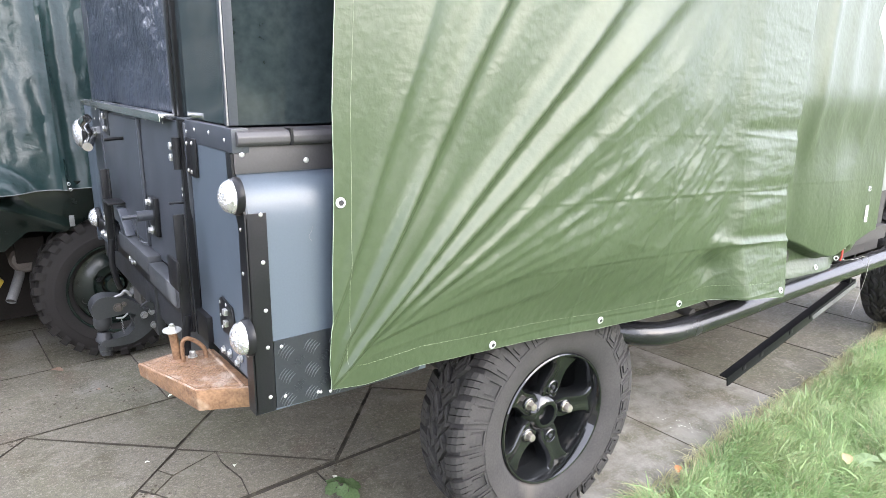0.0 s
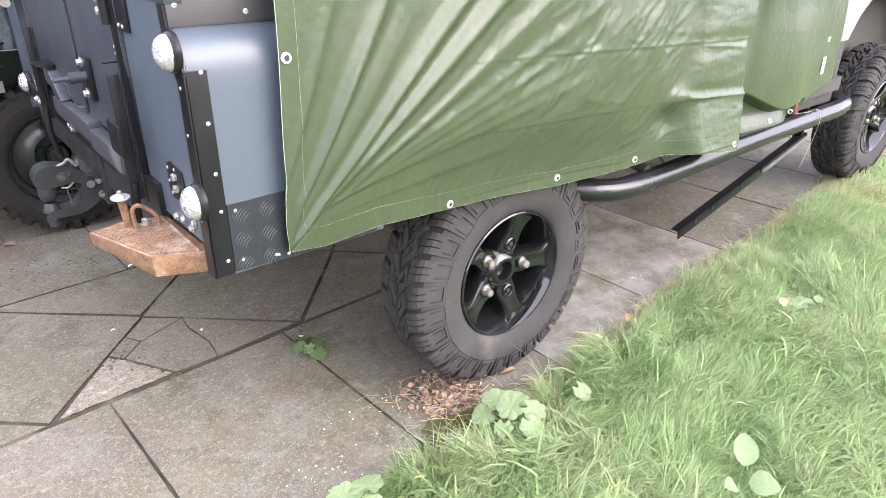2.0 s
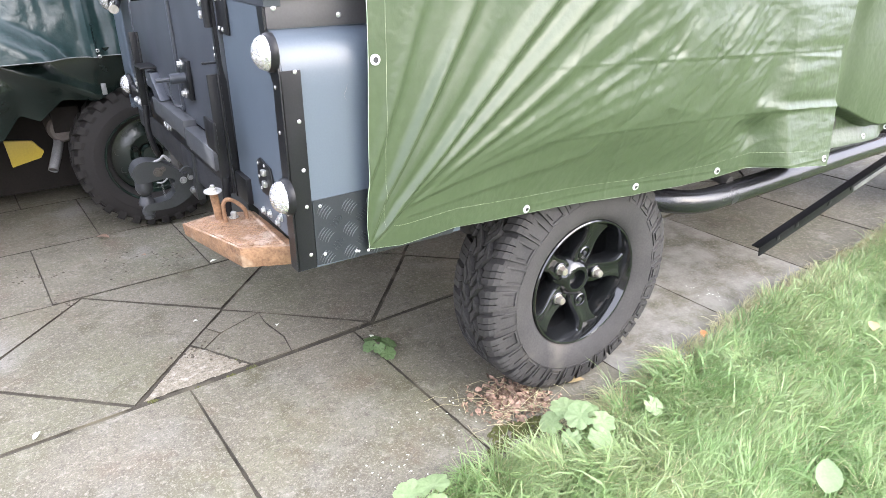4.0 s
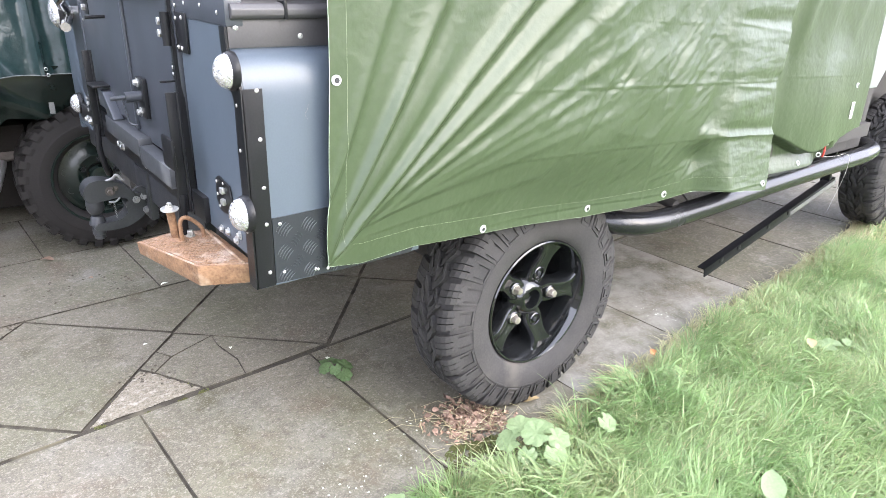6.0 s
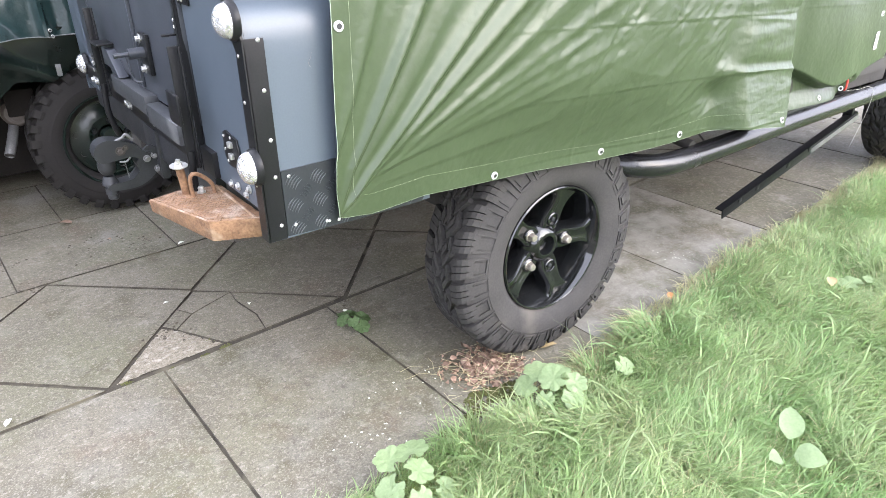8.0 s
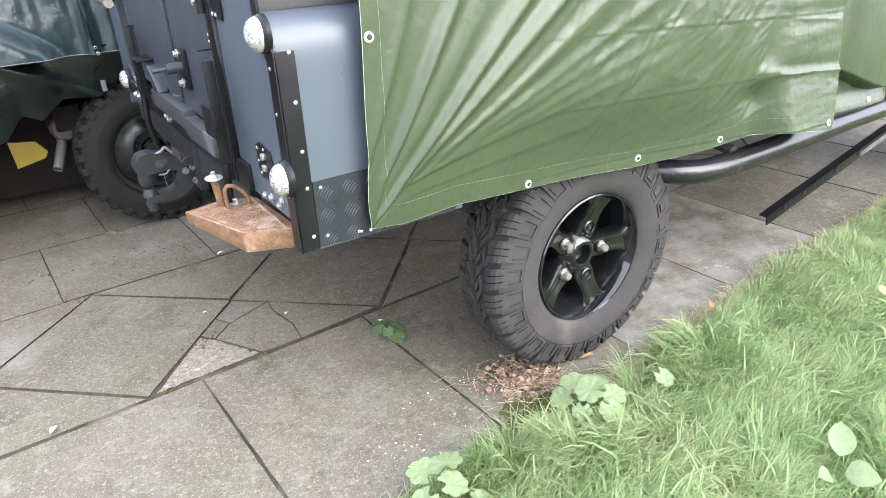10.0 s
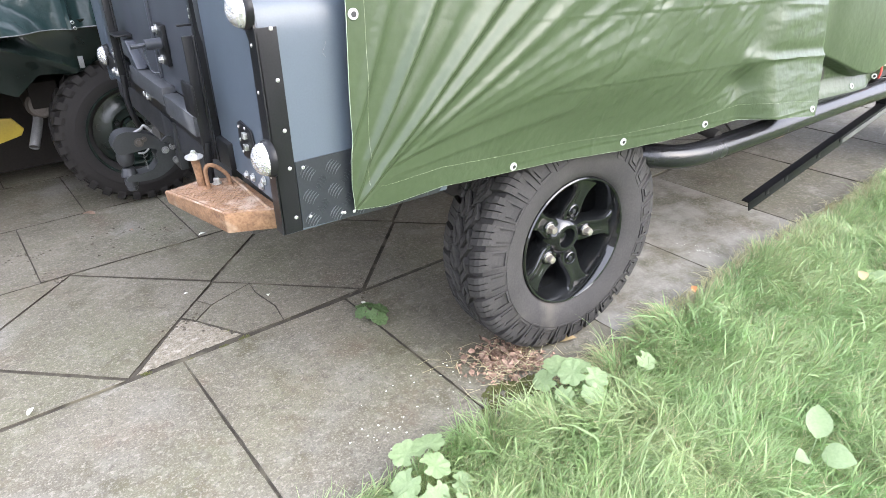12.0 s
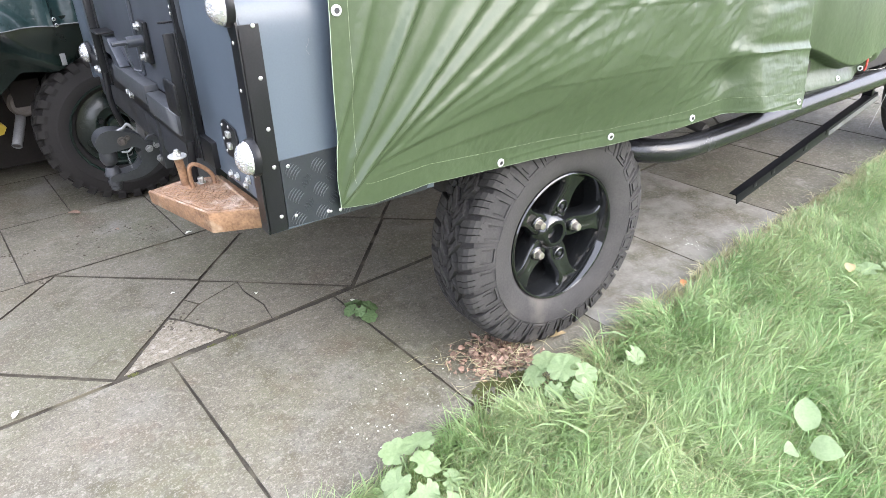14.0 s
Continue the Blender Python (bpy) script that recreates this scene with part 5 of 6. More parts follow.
# ---- second vehicle beyond the first, under a dark sheet ----
second = thing("parked_vehicle", (-0.73, 2.06, 0), "dark vehicle under a dark green sheet, parked beside the off-road vehicle", "vehicle")
BACK2 = Matrix.Translation((0.73, -2.06, 0))


def part2(name, bm, mat, label=""):
    ob = part(name, bm, mat, second, label)
    ob.matrix_parent_inverse = BACK2
    return ob


w2 = wheel(second, (0, 0, 0.348), steel_rim, 10, "dark green steel wheel with chunky off-road tyre")
w2.scale = (0.945, 0.945, 0.945)
# Body and sheet run on unseen to the left to darken the paving.
bm = bmesh.new()
box(bm, (-2.8, 2.18, 0.70), (2.6, 3.6, 1.75), 0.06)
part2("body", bm, M_UNDER)
# Unseen block added so the space under the vehicle stays dark.
bm = bmesh.new()
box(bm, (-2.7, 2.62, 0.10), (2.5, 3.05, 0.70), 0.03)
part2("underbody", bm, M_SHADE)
# Rails take the near-black shade colour too.
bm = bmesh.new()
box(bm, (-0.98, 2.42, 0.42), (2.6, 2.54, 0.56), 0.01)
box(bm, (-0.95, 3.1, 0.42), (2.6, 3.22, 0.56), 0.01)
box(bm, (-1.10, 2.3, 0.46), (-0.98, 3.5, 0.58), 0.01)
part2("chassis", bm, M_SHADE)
bm = bmesh.new()
tube(bm, [(-0.73, 2.2, 0.345), (-0.73, 3.5, 0.345)], 0.05, 14)
part2("axle", bm, M_UNDER)
for y in (3.35,):
    b = bmesh.new()
    lathe(b, [(0.2, 0), (0.3, -0.005), (0.345, 0.03), (0.345, 0.2), (0.3, 0.235), (0.2, 0.23)], 40, Matrix.Translation((-0.73, y, 0.345)), close=True)
    part2("far_tyre", b, M_TYRE)
# exhaust box and tail pipe
bm = bmesh.new()
m = Matrix.Translation((-1.065, 2.34, 0.475))
lathe(bm, [(0.0, -0.03), (0.050, -0.032), (0.062, -0.02), (0.064, 0.0), (0.064, 0.42), (0.0, 0.43)], 28, m)
silencer = part2("silencer", bm, M_BROWNSTEEL, "dull brown-grey round exhaust silencer")
# Dark disc on the closed silencer, for the shade inside its opening.
bm = bmesh.new()
lathe(bm, [(0.026, -0.0335), (0.024, -0.026), (0.0, -0.026)], 20, Matrix.Translation((-1.07, 2.34, 0.470)) @ Matrix.Diagonal((1, 1, 1.3, 1)))
part("opening", bm, M_UNDER, silencer)
bm = bmesh.new()
tube(bm, curve_points([(-1.085, 2.36, 0.43), (-1.095, 2.32, 0.405), (-1.108, 2.28, 0.385), (-1.126, 2.235, 0.355), (-1.146, 2.20, 0.320)], 6), 0.021, 16, caps=False)
part2("tail_pipe", bm, M_GREYSTEEL, "bent bright exhaust tail pipe")
# Dark plug near the pipe's end, for the shade within.
bm = bmesh.new()
tube(bm, [(-1.145, 2.202, 0.322), (-1.1445, 2.203, 0.3235)], 0.0185, 16)
part2("pipe_mouth", bm, M_UNDER)
bm = bmesh.new()
prism(bm, [(-1.30, 0.25), (-1.17, 0.28), (-1.15, 0.31), (-1.19, 0.37), (-1.31, 0.385)], "y", 2.60, 2.62, 0.003)
part2("rear_plate", bm, M_YELLOW, "plain yellow plate low at the rear")
bm = bmesh.new()
box(bm, (-0.900, 2.000, 0.670), (-0.880, 2.003, 0.718), 0.001)
part2("reflector", bm, M_GREYSTEEL, "small pale metal tag")

sheet2 = thing("dark_tarpaulin", (-0.9, 2.0, 0.84), "dark green glossy crinkled tarpaulin draped over the second vehicle", "tarpaulin")


def sheet2_part(name, bm, mat, label=""):
    ob = part(name, bm, mat, sheet2, label)
    ob.matrix_parent_inverse = Matrix.Translation((0.9, -2.0, -0.84))
    return ob


def sheet2_point(u, v):
    x = -2.9 + 4.15 * u
    z = 0.832 + 0.95 * v
    y = 2.02 + 0.10 * v - 0.030 * noise.noise((x * 2.4, z * 1.2, 0)) - 0.012 * noise.fractal((x * 7, z * 2.6, 2), 0.9, 2.1, 3)
    t = (x + 0.90) + 0.02 * (z - 0.84)
    y -= 0.03 * bell(t, 0.018) * (1 - 0.4 * v) - 0.02 * bell(t - 0.05, 0.03)
    k = (z - 0.84) - 0.62 * max(0, -0.93 - x)
    y -= 0.10 * smooth(0.0, -0.12, k) * smooth(-0.95, -1.1, x)
    return Vector((x, y, z + 0.01 * noise.noise((x * 3, 0, 0))))


bm = bmesh.new()
sheet(bm, sheet2_point, 300, 90)
sheet2_part("side_sheet", bm, M_TARP2, "dark green glossy sheet with crinkles")
bm = bmesh.new()
sheet(bm, lambda u, v: Vector((-2.9 + 4.15 * u, 2.12 + 1.6 * v, 1.782 + 0.04 * math.sin(3.14 * v))), 20, 20)
sheet2_part("roof_sheet", bm, M_TARP2)
# Unseen rear and far sheets, added to keep light from under the vehicle.
bm = bmesh.new()
sheet(bm, lambda u, v: Vector((-2.9 + 0.02 * noise.noise((u * 8, v * 8, 0)), 2.04 + 1.68 * u, 0.06 + 1.72 * v)), 30, 20)
sheet2_part("rear_sheet", bm, M_TARP2)
bm = bmesh.new()
sheet(bm, lambda u, v: Vector((-2.9 + 4.15 * u, 3.72 + 0.02 * noise.noise((u * 12, v * 8, 0)), 0.06 + 1.72 * v)), 40, 20)
sheet2_part("far_sheet", bm, M_TARP2)
bm = bmesh.new()


def under_sheet(u, v):
    x = -2.9 + 2.14 * u
    low = interp(x, [(-1.6, 0.44), (-1.30, 0.505), (-1.22, 0.60), (-1.15, 0.565), (-1.05, 0.645), (-0.92, 0.635), (-0.76, 0.70)])
    z = low + (0.86 - low) * v
    y = 2.10 - 0.05 * v + 0.03 * noise.noise((x * 4, z * 5, 3)) - 0.02 * math.sin(v * 3.1) - 0.03 * bell((z - 0.72) + 0.5 * (x + 1.05), 0.04)
    return Vector((x, y, z))


sheet(bm, under_sheet, 160, 40)
sheet2_part("lower_sheet", bm, M_DARKTARP, "black-green glossy sheet sagging below the hem")
bm = bmesh.new()
tube(bm, [sheet2_point(k / 120, 0.0) + Vector((0, -0.004, 0)) for k in range(121)], 0.0022, 6)
sheet2_part("hem", bm, M_GREYSTEEL, "pale hem cord")
for x, z in ((-0.885, 0.853), (-0.88, 0.828)):
    b = bmesh.new()
    p = sheet2_point((x + 2.9) / 4.15, max(0.0, (z - 0.832) / 0.95))
    lathe(b, [(0.0075, 0), (0.0075, -0.002), (0.0045, -0.003), (0.004, 0.0)], 20, Matrix.Translation((p.x, p.y - 0.006, z)))
    sheet2_part("eyelet", b, M_ZINC)

# ---- plants and litter ----
def leaf(bm, at, tip, width, normal, curl=0.15, lobes=0, notch=0.0, rows=7):
    """A leaf blade from its stalk end at along tip: pointed, or round and lobed."""
    at, tip, n = Vector(at), Vector(tip), Vector(normal).normalized()
    long = tip - at
    side = long.cross(n).normalized()
    n = side.cross(long).normalized()
    if lobes:
        c = at + long * 0.5
        ring = []
        count = 10 * lobes
        for k in range(count):
            a = 2 * math.pi * k / count + math.pi
            rad = 0.5 * (0.84 + 0.16 * abs(math.cos(lobes * a / 2)) ** 0.8 + 0.02 * math.cos(5 * lobes * a))
            if abs((a - math.pi + math.pi) % (2 * math.pi) - math.pi) < 0.35:
                rad *= 1 - notch
            q = c + long * (rad * math.cos(a)) + side * (width * rad * math.sin(a))
            ring.append((q, rad * 2))
        mid = bm.verts.new(c - n * curl * long.length * 0.35)
        inner = [bm.verts.new(c + (q - c) * 0.55 - n * curl * long.length * (0.15 + 0.10 * math.cos(lobes * k * 2 * math.pi / count))) for k, (q, _) in enumerate(ring)]
        outer = [bm.verts.new(q + n * curl * long.length * (0.12 * math.cos(k * 2 * math.pi / count * 3) - 0.1)) for k, (q, _) in enumerate(ring)]
        for k in range(count):
            j = (k + 1) % count
            bm.faces.new((mid, inner[k], inner[j]))
            bm.faces.new((inner[k], outer[k], outer[j], inner[j]))
        return
    last = None
    for k in range(rows + 1):
        t = k / rows
        w = width * 0.5 * (math.sin(math.pi * min(1, t ** 0.75)) ** 0.8 if 0 < k < rows else 0.02)
        c = at + long * t + n * curl * long.length * math.sin(math.pi * t)
        row = [bm.verts.new(c - side * w + n * w * 0.25), bm.verts.new(c), bm.verts.new(c + side * w + n * w * 0.25)]
        if last:
            for a in (0, 1):
                bm.faces.new((last[a], last[a + 1], row[a + 1], row[a]))
        last = row


def weed(name, at, leaves, label, seed, mat=M_WEED, tilt=0.35):
    """A low weed: round lobed leaves on thin stalks out of one crown. leaves: (dx, dy, height, size)."""
    rnd = random.Random(seed)
    ob = thing(name, at, label, "plant", group="weeds at the lawn's edge")
    for dx, dy, h, size in leaves:
        bm = bmesh.new()
        d = Vector((dx, dy, 0))
        out = d.normalized() if d.length > 0.004 else Vector((0, -1, 0))
        out = (out + Vector((rnd.uniform(-0.4, 0.4), rnd.uniform(-0.4, 0.4), 0))).normalized()
        c = Vector((dx, dy, h))
        n = Vector((out.x * tilt + rnd.uniform(-0.2, 0.2) - 0.15, out.y * tilt + rnd.uniform(-0.2, 0.2) - 0.2, 1)).normalized()
        flat = (out - n * out.dot(n)).normalized()
        leaf(bm, c - flat * size * 0.5, c + flat * size * 0.5, size, n, 0.2, 7, 0.4)
        part("leaf", bm, mat, ob)
        bm = bmesh.new()
        tube(bm, curve_points([(0, 0, 0), (dx * 0.4, dy * 0.4, h * 0.7), tuple(c - flat * size * 0.25 - n * 0.002)], 4), 0.0012, 5)
        part("stalk", bm, mat, ob)
    return ob


weed("ground_weed", (-0.395, 0.490, 0.0), [(0.0, 0.065, 0.034, 0.058), (-0.030, 0.020, 0.038, 0.054), (0.040, 0.010, 0.032, 0.058), (0.010, -0.035, 0.028, 0.056), (-0.02, 0.055, 0.024, 0.042), (0.030, 0.045, 0.026, 0.046), (-0.010, -0.010, 0.042, 0.044)],
     "small round-leaved green weed growing in a paving joint", 5, M_WEEDGREEN)
weed("ground_weed", (-0.160, -0.215, 0.015), [(-0.050, 0.060, 0.065, 0.080), (0.010, 0.075, 0.080, 0.088), (0.060, 0.045, 0.075, 0.080), (-0.005, 0.005, 0.105, 0.085), (0.045, -0.035, 0.090, 0.072),
                                            (-0.055, -0.02, 0.07, 0.055), (0.0, -0.07, 0.08, 0.065), (-0.02, 0.1, 0.04, 0.055)],
     "pale green lobed weed at the lawn's edge beside the wheel", 8)
weed("ground_weed", (-0.665, -0.235, 0.01), [(-0.01, 0.060, 0.085, 0.082), (0.045, 0.045, 0.095, 0.084), (0.030, -0.010, 0.080, 0.078), (-0.050, -0.005, 0.060, 0.080), (-0.070, -0.060, 0.055, 0.085),
                                            (0.00, -0.06, 0.05, 0.06), (0.07, -0.06, 0.04, 0.055), (-0.1, -0.02, 0.03, 0.06), (-0.11, -0.10, 0.05, 0.07), (-0.05, -0.13, 0.06, 0.065), (0.02, -0.12, 0.05, 0.06)],
     "pale green lobed weed at the corner of the lawn", 12)
weed("ground_weed", (0.075, -0.265, 0.03), [(0.0, 0.0, 0.055, 0.062)], "single pale weed leaf in the lawn", 15)
weed("ground_weed", (1.11, -0.45, 0.03), [(0.0, 0.03, 0.045, 0.09), (0.08, -0.02, 0.04, 0.08)], "broad pale weed leaves flat in the lawn", 19)
weed("ground_weed", (1.75, -0.30, 0.03), [(0.0, 0.03, 0.045, 0.08)], "broad pale weed leaves flat in the lawn", 21)


def dock(at, leaves, label):
    ob = thing("dock_plant", at, label, "plant", group="weeds at the lawn's edge")
    for a, b, w, lean in leaves:
        bm = bmesh.new()
        leaf(bm, a, b, w, lean, 0.08, 0, rows=9)
        part("leaf", bm, M_WEED, ob)
        bm = bmesh.new()
        tube(bm, [(0, 0, 0), tuple(a)], 0.0015, 5)
        part("stalk", bm, M_WEED, ob)


dock((0.075, -0.735, 0.03), [((0.045, 0.010, 0.085), (0.125, 0.055, 0.115), 0.060, (-0.5, -0.4, 0.8)), ((0.010, -0.022, 0.080), (0.040, -0.085, 0.088), 0.064, (-0.3, -0.3, 1)),
                             ((-0.016, -0.005, 0.075), (-0.050, 0.006, 0.080), 0.040, (-0.3, -0.3, 1))], "pale dock plant with long oval leaves in the lawn")


def flat_leaf(at, size, mat_name, label, name="fallen_leaf", turn=0.0):
    bm = bmesh.new()
    leaf(bm, (-size / 2, 0, 0.004), (size / 2, 0, 0.008), size * 0.55, (0, 0, 1), 0.12)
    ob = tagged(new(name, finish(name, bm, mat_name, True)), label, "leaf", "fallen leaves")
    ob.matrix_basis = pose(*at, 0, 0, turn)
    return ob


M_ORANGE = material("orange_leaf", (0.48, 0.22, 0.09), (0.36, 0.15, 0.06), 0.6, scale=40, fine=200, bump=0.3)
M_TAN = material("tan_leaf", (0.33, 0.25, 0.13), (0.25, 0.18, 0.09), 0.7, scale=40, fine=200, bump=0.3)
flat_leaf((0.60, -0.045, 0.02), 0.045, M_ORANGE, "orange fallen leaf at the lawn's edge", turn=40)
flat_leaf((2.36, 0.70, 0.002 + rise(2.36)), 0.13, M_TAN, "tan fallen leaf on the paving below the sill", turn=15)
flat_leaf((0.05, 0.015, 0.002), 0.06, M_TAN, "tan fallen leaf beside the wheel", turn=-20)
flat_leaf((1.00, -0.40, 0.10), 0.06, M_TAN, "tan fallen leaf lying on the grass", turn=30)
for i, (x, y, s) in enumerate([(-0.66, 1.52, 0.03), (-1.40, 0.66, 0.03), (-0.37, 0.60, 0.028), (-1.02, 2.06, 0.06), (-0.86, 1.05, 0.02), (-0.62, 0.86, 0.022), (-0.9, 1.75, 0.03)]):
    flat_leaf((x, y, 0.001), s, M_LABEL if i in (0, 1, 2, 4, 5) else M_DEAD, "small pale petal on the paving" if i in (0, 1, 2, 4, 5) else "dry brown leaf scrap on the paving", turn=50 * i)

# heap of dead leaves by the wheel
rnd = random.Random(11)
bm = bmesh.new()
for k in range(1150):
    a, r = rnd.uniform(0, 2 * math.pi), min(rnd.uniform(0.85, 1.15), abs(rnd.gauss(0, 0.5)))
    x, y = -0.165 + 0.150 * r * math.cos(a) - 0.03 * math.sin(a) * r, 0.045 + 0.125 * r * math.sin(a)
    if y > 0.02 and x > -0.08:
        continue
    h = 0.003 + 0.022 * rnd.random() * max(0, 1 - r)
    s = rnd.uniform(0.006, 0.014) if rnd.random() < 0.66 else rnd.uniform(0.014, 0.032)
    d = rnd.uniform(0, 2 * math.pi)
    tip = (x + s * math.cos(d), y + s * math.sin(d), h + rnd.uniform(-0.3, 0.6) * s)
    leaf(bm, (x, y, h), tip, s * rnd.uniform(0.3, 0.9), (rnd.uniform(-0.9, 0.9), rnd.uniform(-0.9, 0.9), 1), rnd.uniform(-0.35, 0.55), rows=4)
solid("dead_leaf_heap", bm, M_DEAD, "heap of crumpled brown dead leaves against the tyre", "leaves", kind="stuff")
bm = bmesh.new()
for k in range(110):
    x, y = -0.18 + rnd.gauss(0, 0.075), 0.03 + rnd.gauss(0, 0.06)
    d, s = rnd.uniform(0, 6.28), rnd.uniform(0.04, 0.11)
    p = Vector((x, y, 0.008 + rnd.random() * 0.015))
    tube(bm, [p, p + Vector((math.cos(d) * s * 0.5, math.sin(d) * s * 0.5, rnd.uniform(0.0, 0.02))), p + Vector((math.cos(d + 0.2) * s, math.sin(d + 0.2) * s, rnd.uniform(-0.005, 0.03)))], 0.0006, 4)
solid("straw_litter", bm, M_STRAW, "dry straw stalks among the dead leaves", "straw", kind="stuff")

# moss: many small tufts
bm = bmesh.new()
rnd = random.Random(4)
for x, y, s, z0, count in ((-0.27, -0.05, 0.050, 0.0, 260), (-0.20, -0.075, 0.045, 0.004, 220), (-0.34, -0.09, 0.03, 0.0, 90), (-0.46, -0.11, 0.03, 0.0, 60), (-0.885, 0.805, 0.022, -0.009, 70), (-0.80, 0.715, 0.022, -0.009, 70),
                           (-1.06, 0.705, 0.014, -0.010, 40), (-1.02, 0.775, 0.014, -0.010, 40)) + tuple((*pave(u, v)[:2], s, -0.007, n) for u, v, s, n in (
                           (-0.12, 0.02, 0.012, 50), (-0.06, 0.10, 0.010, 40), (0.0, 0.165, 0.010, 40), (0.05, 0.215, 0.012, 60), (0.12, 0.006, 0.012, 60), (0.19, 0.012, 0.014, 80), (0.165, 0.09, 0.016, 90), (0.10, 0.19, 0.008, 30), (0.02, 0.004, 0.010, 40))):
    for k in range(count):
        a, r = rnd.uniform(0, 6.283), s * math.sqrt(rnd.random())
        px, py = x + 1.5 * r * math.cos(a), y + 0.8 * r * math.sin(a)
        q = rnd.uniform(0.003, 0.007)
        h = z0 + 0.010 * (1 - r / s) * (1 if z0 >= 0 else 0.2)
        ring = [bm.verts.new((px + q * math.cos(b), py + q * math.sin(b), h - 0.004)) for b in (0, 1.257, 2.513, 3.770, 5.027)]
        top = bm.verts.new((px + rnd.uniform(-0.002, 0.002), py + rnd.uniform(-0.002, 0.002), h + q * 0.9))
        for i in range(5):
            bm.faces.new((ring[i], ring[(i + 1) % 5], top))
solid("moss", bm, M_MOSS, "olive moss tufts in the joints and at the lawn's edge", "moss", kind="stuff")

# ---- lawn ----
bm = bmesh.new()


def lawn_sheet(u, v):
    x = -1.3 + 7.3 * u ** 1.2
    y = lawn_edge(x) - 4.5 * v ** 1.6
    return Vector((x, y, lawn_height(x, y)))


sheet(bm, lawn_sheet, 160, 90)
lawn = solid("lawn", bm, M_TURF, "mown lawn ground beside the paving", "lawn", kind="structure")


CLEARINGS = [(-0.160, -0.200, 0.17), (-0.665, -0.245, 0.17), (0.075, -0.265, 0.09), (0.115, -0.735, 0.16), (1.13, -0.44, 0.14), (1.75, -0.29, 0.1)]


def blades(name, places, mat, label, seed, long=(0.05, 0.13), wide=(0.0016, 0.0038), lay=0.75, above=-0.010):
    """Curved grass blades, each a tapering strip; neighbours lean alike."""
    rng = np.random.default_rng(seed)
    verts, faces = [], []
    for x, y in places:
        z = max(lawn_height(x, y) - 0.004, rise(x) + above)
        flow = 1.3 * math.pi * noise.noise((x * 2.0, y * 2.0, 11)) + 3.6 * noise.noise((x * 9, y * 9, 4)) + rng.normal(0, 1.0) - 0.6
        s = 0.80 + 0.30 * noise.noise((x * 2.4, y * 2.4, 6)) + 0.22 * noise.noise((x * 8, y * 8, 16))
        for cx, cy, cr in CLEARINGS:             # shorter round the broad-leaved weeds
            near = math.hypot(x - cx, y - cy) / cr
            if near < 1:
                s *= 0.45 + 0.55 * near * near
        ln = rng.uniform(*long) * s
        w = rng.uniform(*wide)
        lean = min(1.35, max(0.15, rng.normal(lay, 0.30) + 0.25 * noise.noise((x * 3, y * 3, 8))))
        dx, dy = math.cos(flow), math.sin(flow)
        sx, sy = -dy, dx
        tw = rng.uniform(-0.9, 0.9)
        sx, sy, sz = sx * math.cos(tw), sy * math.cos(tw), math.sin(tw)
        base = len(verts)
        px, pz = 0.0, 0.0
        a = lean * 0.35
        n = 4
        for k in range(n):
            ww = w * (1.0, 1.0, 0.8, 0.5)[k]
            cx, cy, cz = x + dx * px, y + dy * px, z + pz
            verts.append((cx - sx * ww, cy - sy * ww, cz - sz * ww))
            verts.append((cx + sx * ww, cy + sy * ww, cz + sz * ww))
            px += ln / n * math.sin(a)
            pz += ln / n * math.cos(a)
            a += lean * 0.42
        verts.append((x + dx * px, y + dy * px, z + max(pz, 0.004)))
        for k in range(n - 1):
            b = base + 2 * k
            faces.append((b, b + 1, b + 3, b + 2))
        b = base + 2 * (n - 1)
        faces.append((b, b + 1, b + 2))
    me = bpy.data.meshes.new(name)
    me.from_pydata(verts, [], faces)
    me.materials.append(mat)
    for p in me.polygons:
        p.use_smooth = True
    return tagged(new(name, me), label, "grass", kind="stuff")


def lawn_places(count, x0, x1, d0, d1, seed):
    r = np.random.default_rng(seed)
    xs = r.uniform(x0, x1, count)
    ds = r.uniform(d0, d1, count)
    return [(float(x), lawn_edge(float(x)) - float(d)) for x, d in zip(xs, ds)]


blades("grass", lawn_places(116000, -0.95, 2.3, 0.0, 1.15, 1), M_GRASS, "long soft bright green grass", 21, (0.05, 0.185), (0.0007, 0.0018), 0.95)
blades("broad_grass", lawn_places(5200, -0.95, 1.9, 0.02, 1.0, 9), M_GRASS, "broad-bladed pale green grass", 26, (0.10, 0.22), (0.0020, 0.0038), 1.05)
blades("grass", lawn_places(16000, 2.3, 5.5, 0.0, 1.6, 2), M_GRASS, "long soft bright green grass", 22, (0.06, 0.14), (0.002, 0.004), 0.8)
blades("grass", lawn_places(26000, -1.2, 5.5, 1.2, 4.3, 6), M_GRASS, "long soft bright green grass", 25, (0.07, 0.15), (0.003, 0.006), 0.7)
blades("dry_grass", lawn_places(24000, -0.9, 2.6, -0.005, 1.2, 3), M_STRAW, "dry straw-coloured blades in the lawn", 23, (0.06, 0.15), (0.0007, 0.0015), 0.85)
blades("dry_grass", lawn_places(9000, -0.15, 3.6, -0.06, 0.06, 4), M_STRAW, "dry straw-coloured blades along the paving", 24, (0.04, 0.12), (0.0007, 0.0015), 1.25, above=0.001)

tall = np.random.default_rng(31)
edge_places = [(float(x), lawn_edge(float(x)) - float(d)) for x, d in zip(tall.uniform(-0.75, 0.1, 130), tall.uniform(-0.01, 0.10, 130))]
blades("tall_grass", edge_places, M_GRASS, "few tall upright grass blades at the lawn's edge", 32, (0.13, 0.26), (0.0010, 0.0024), 0.55)

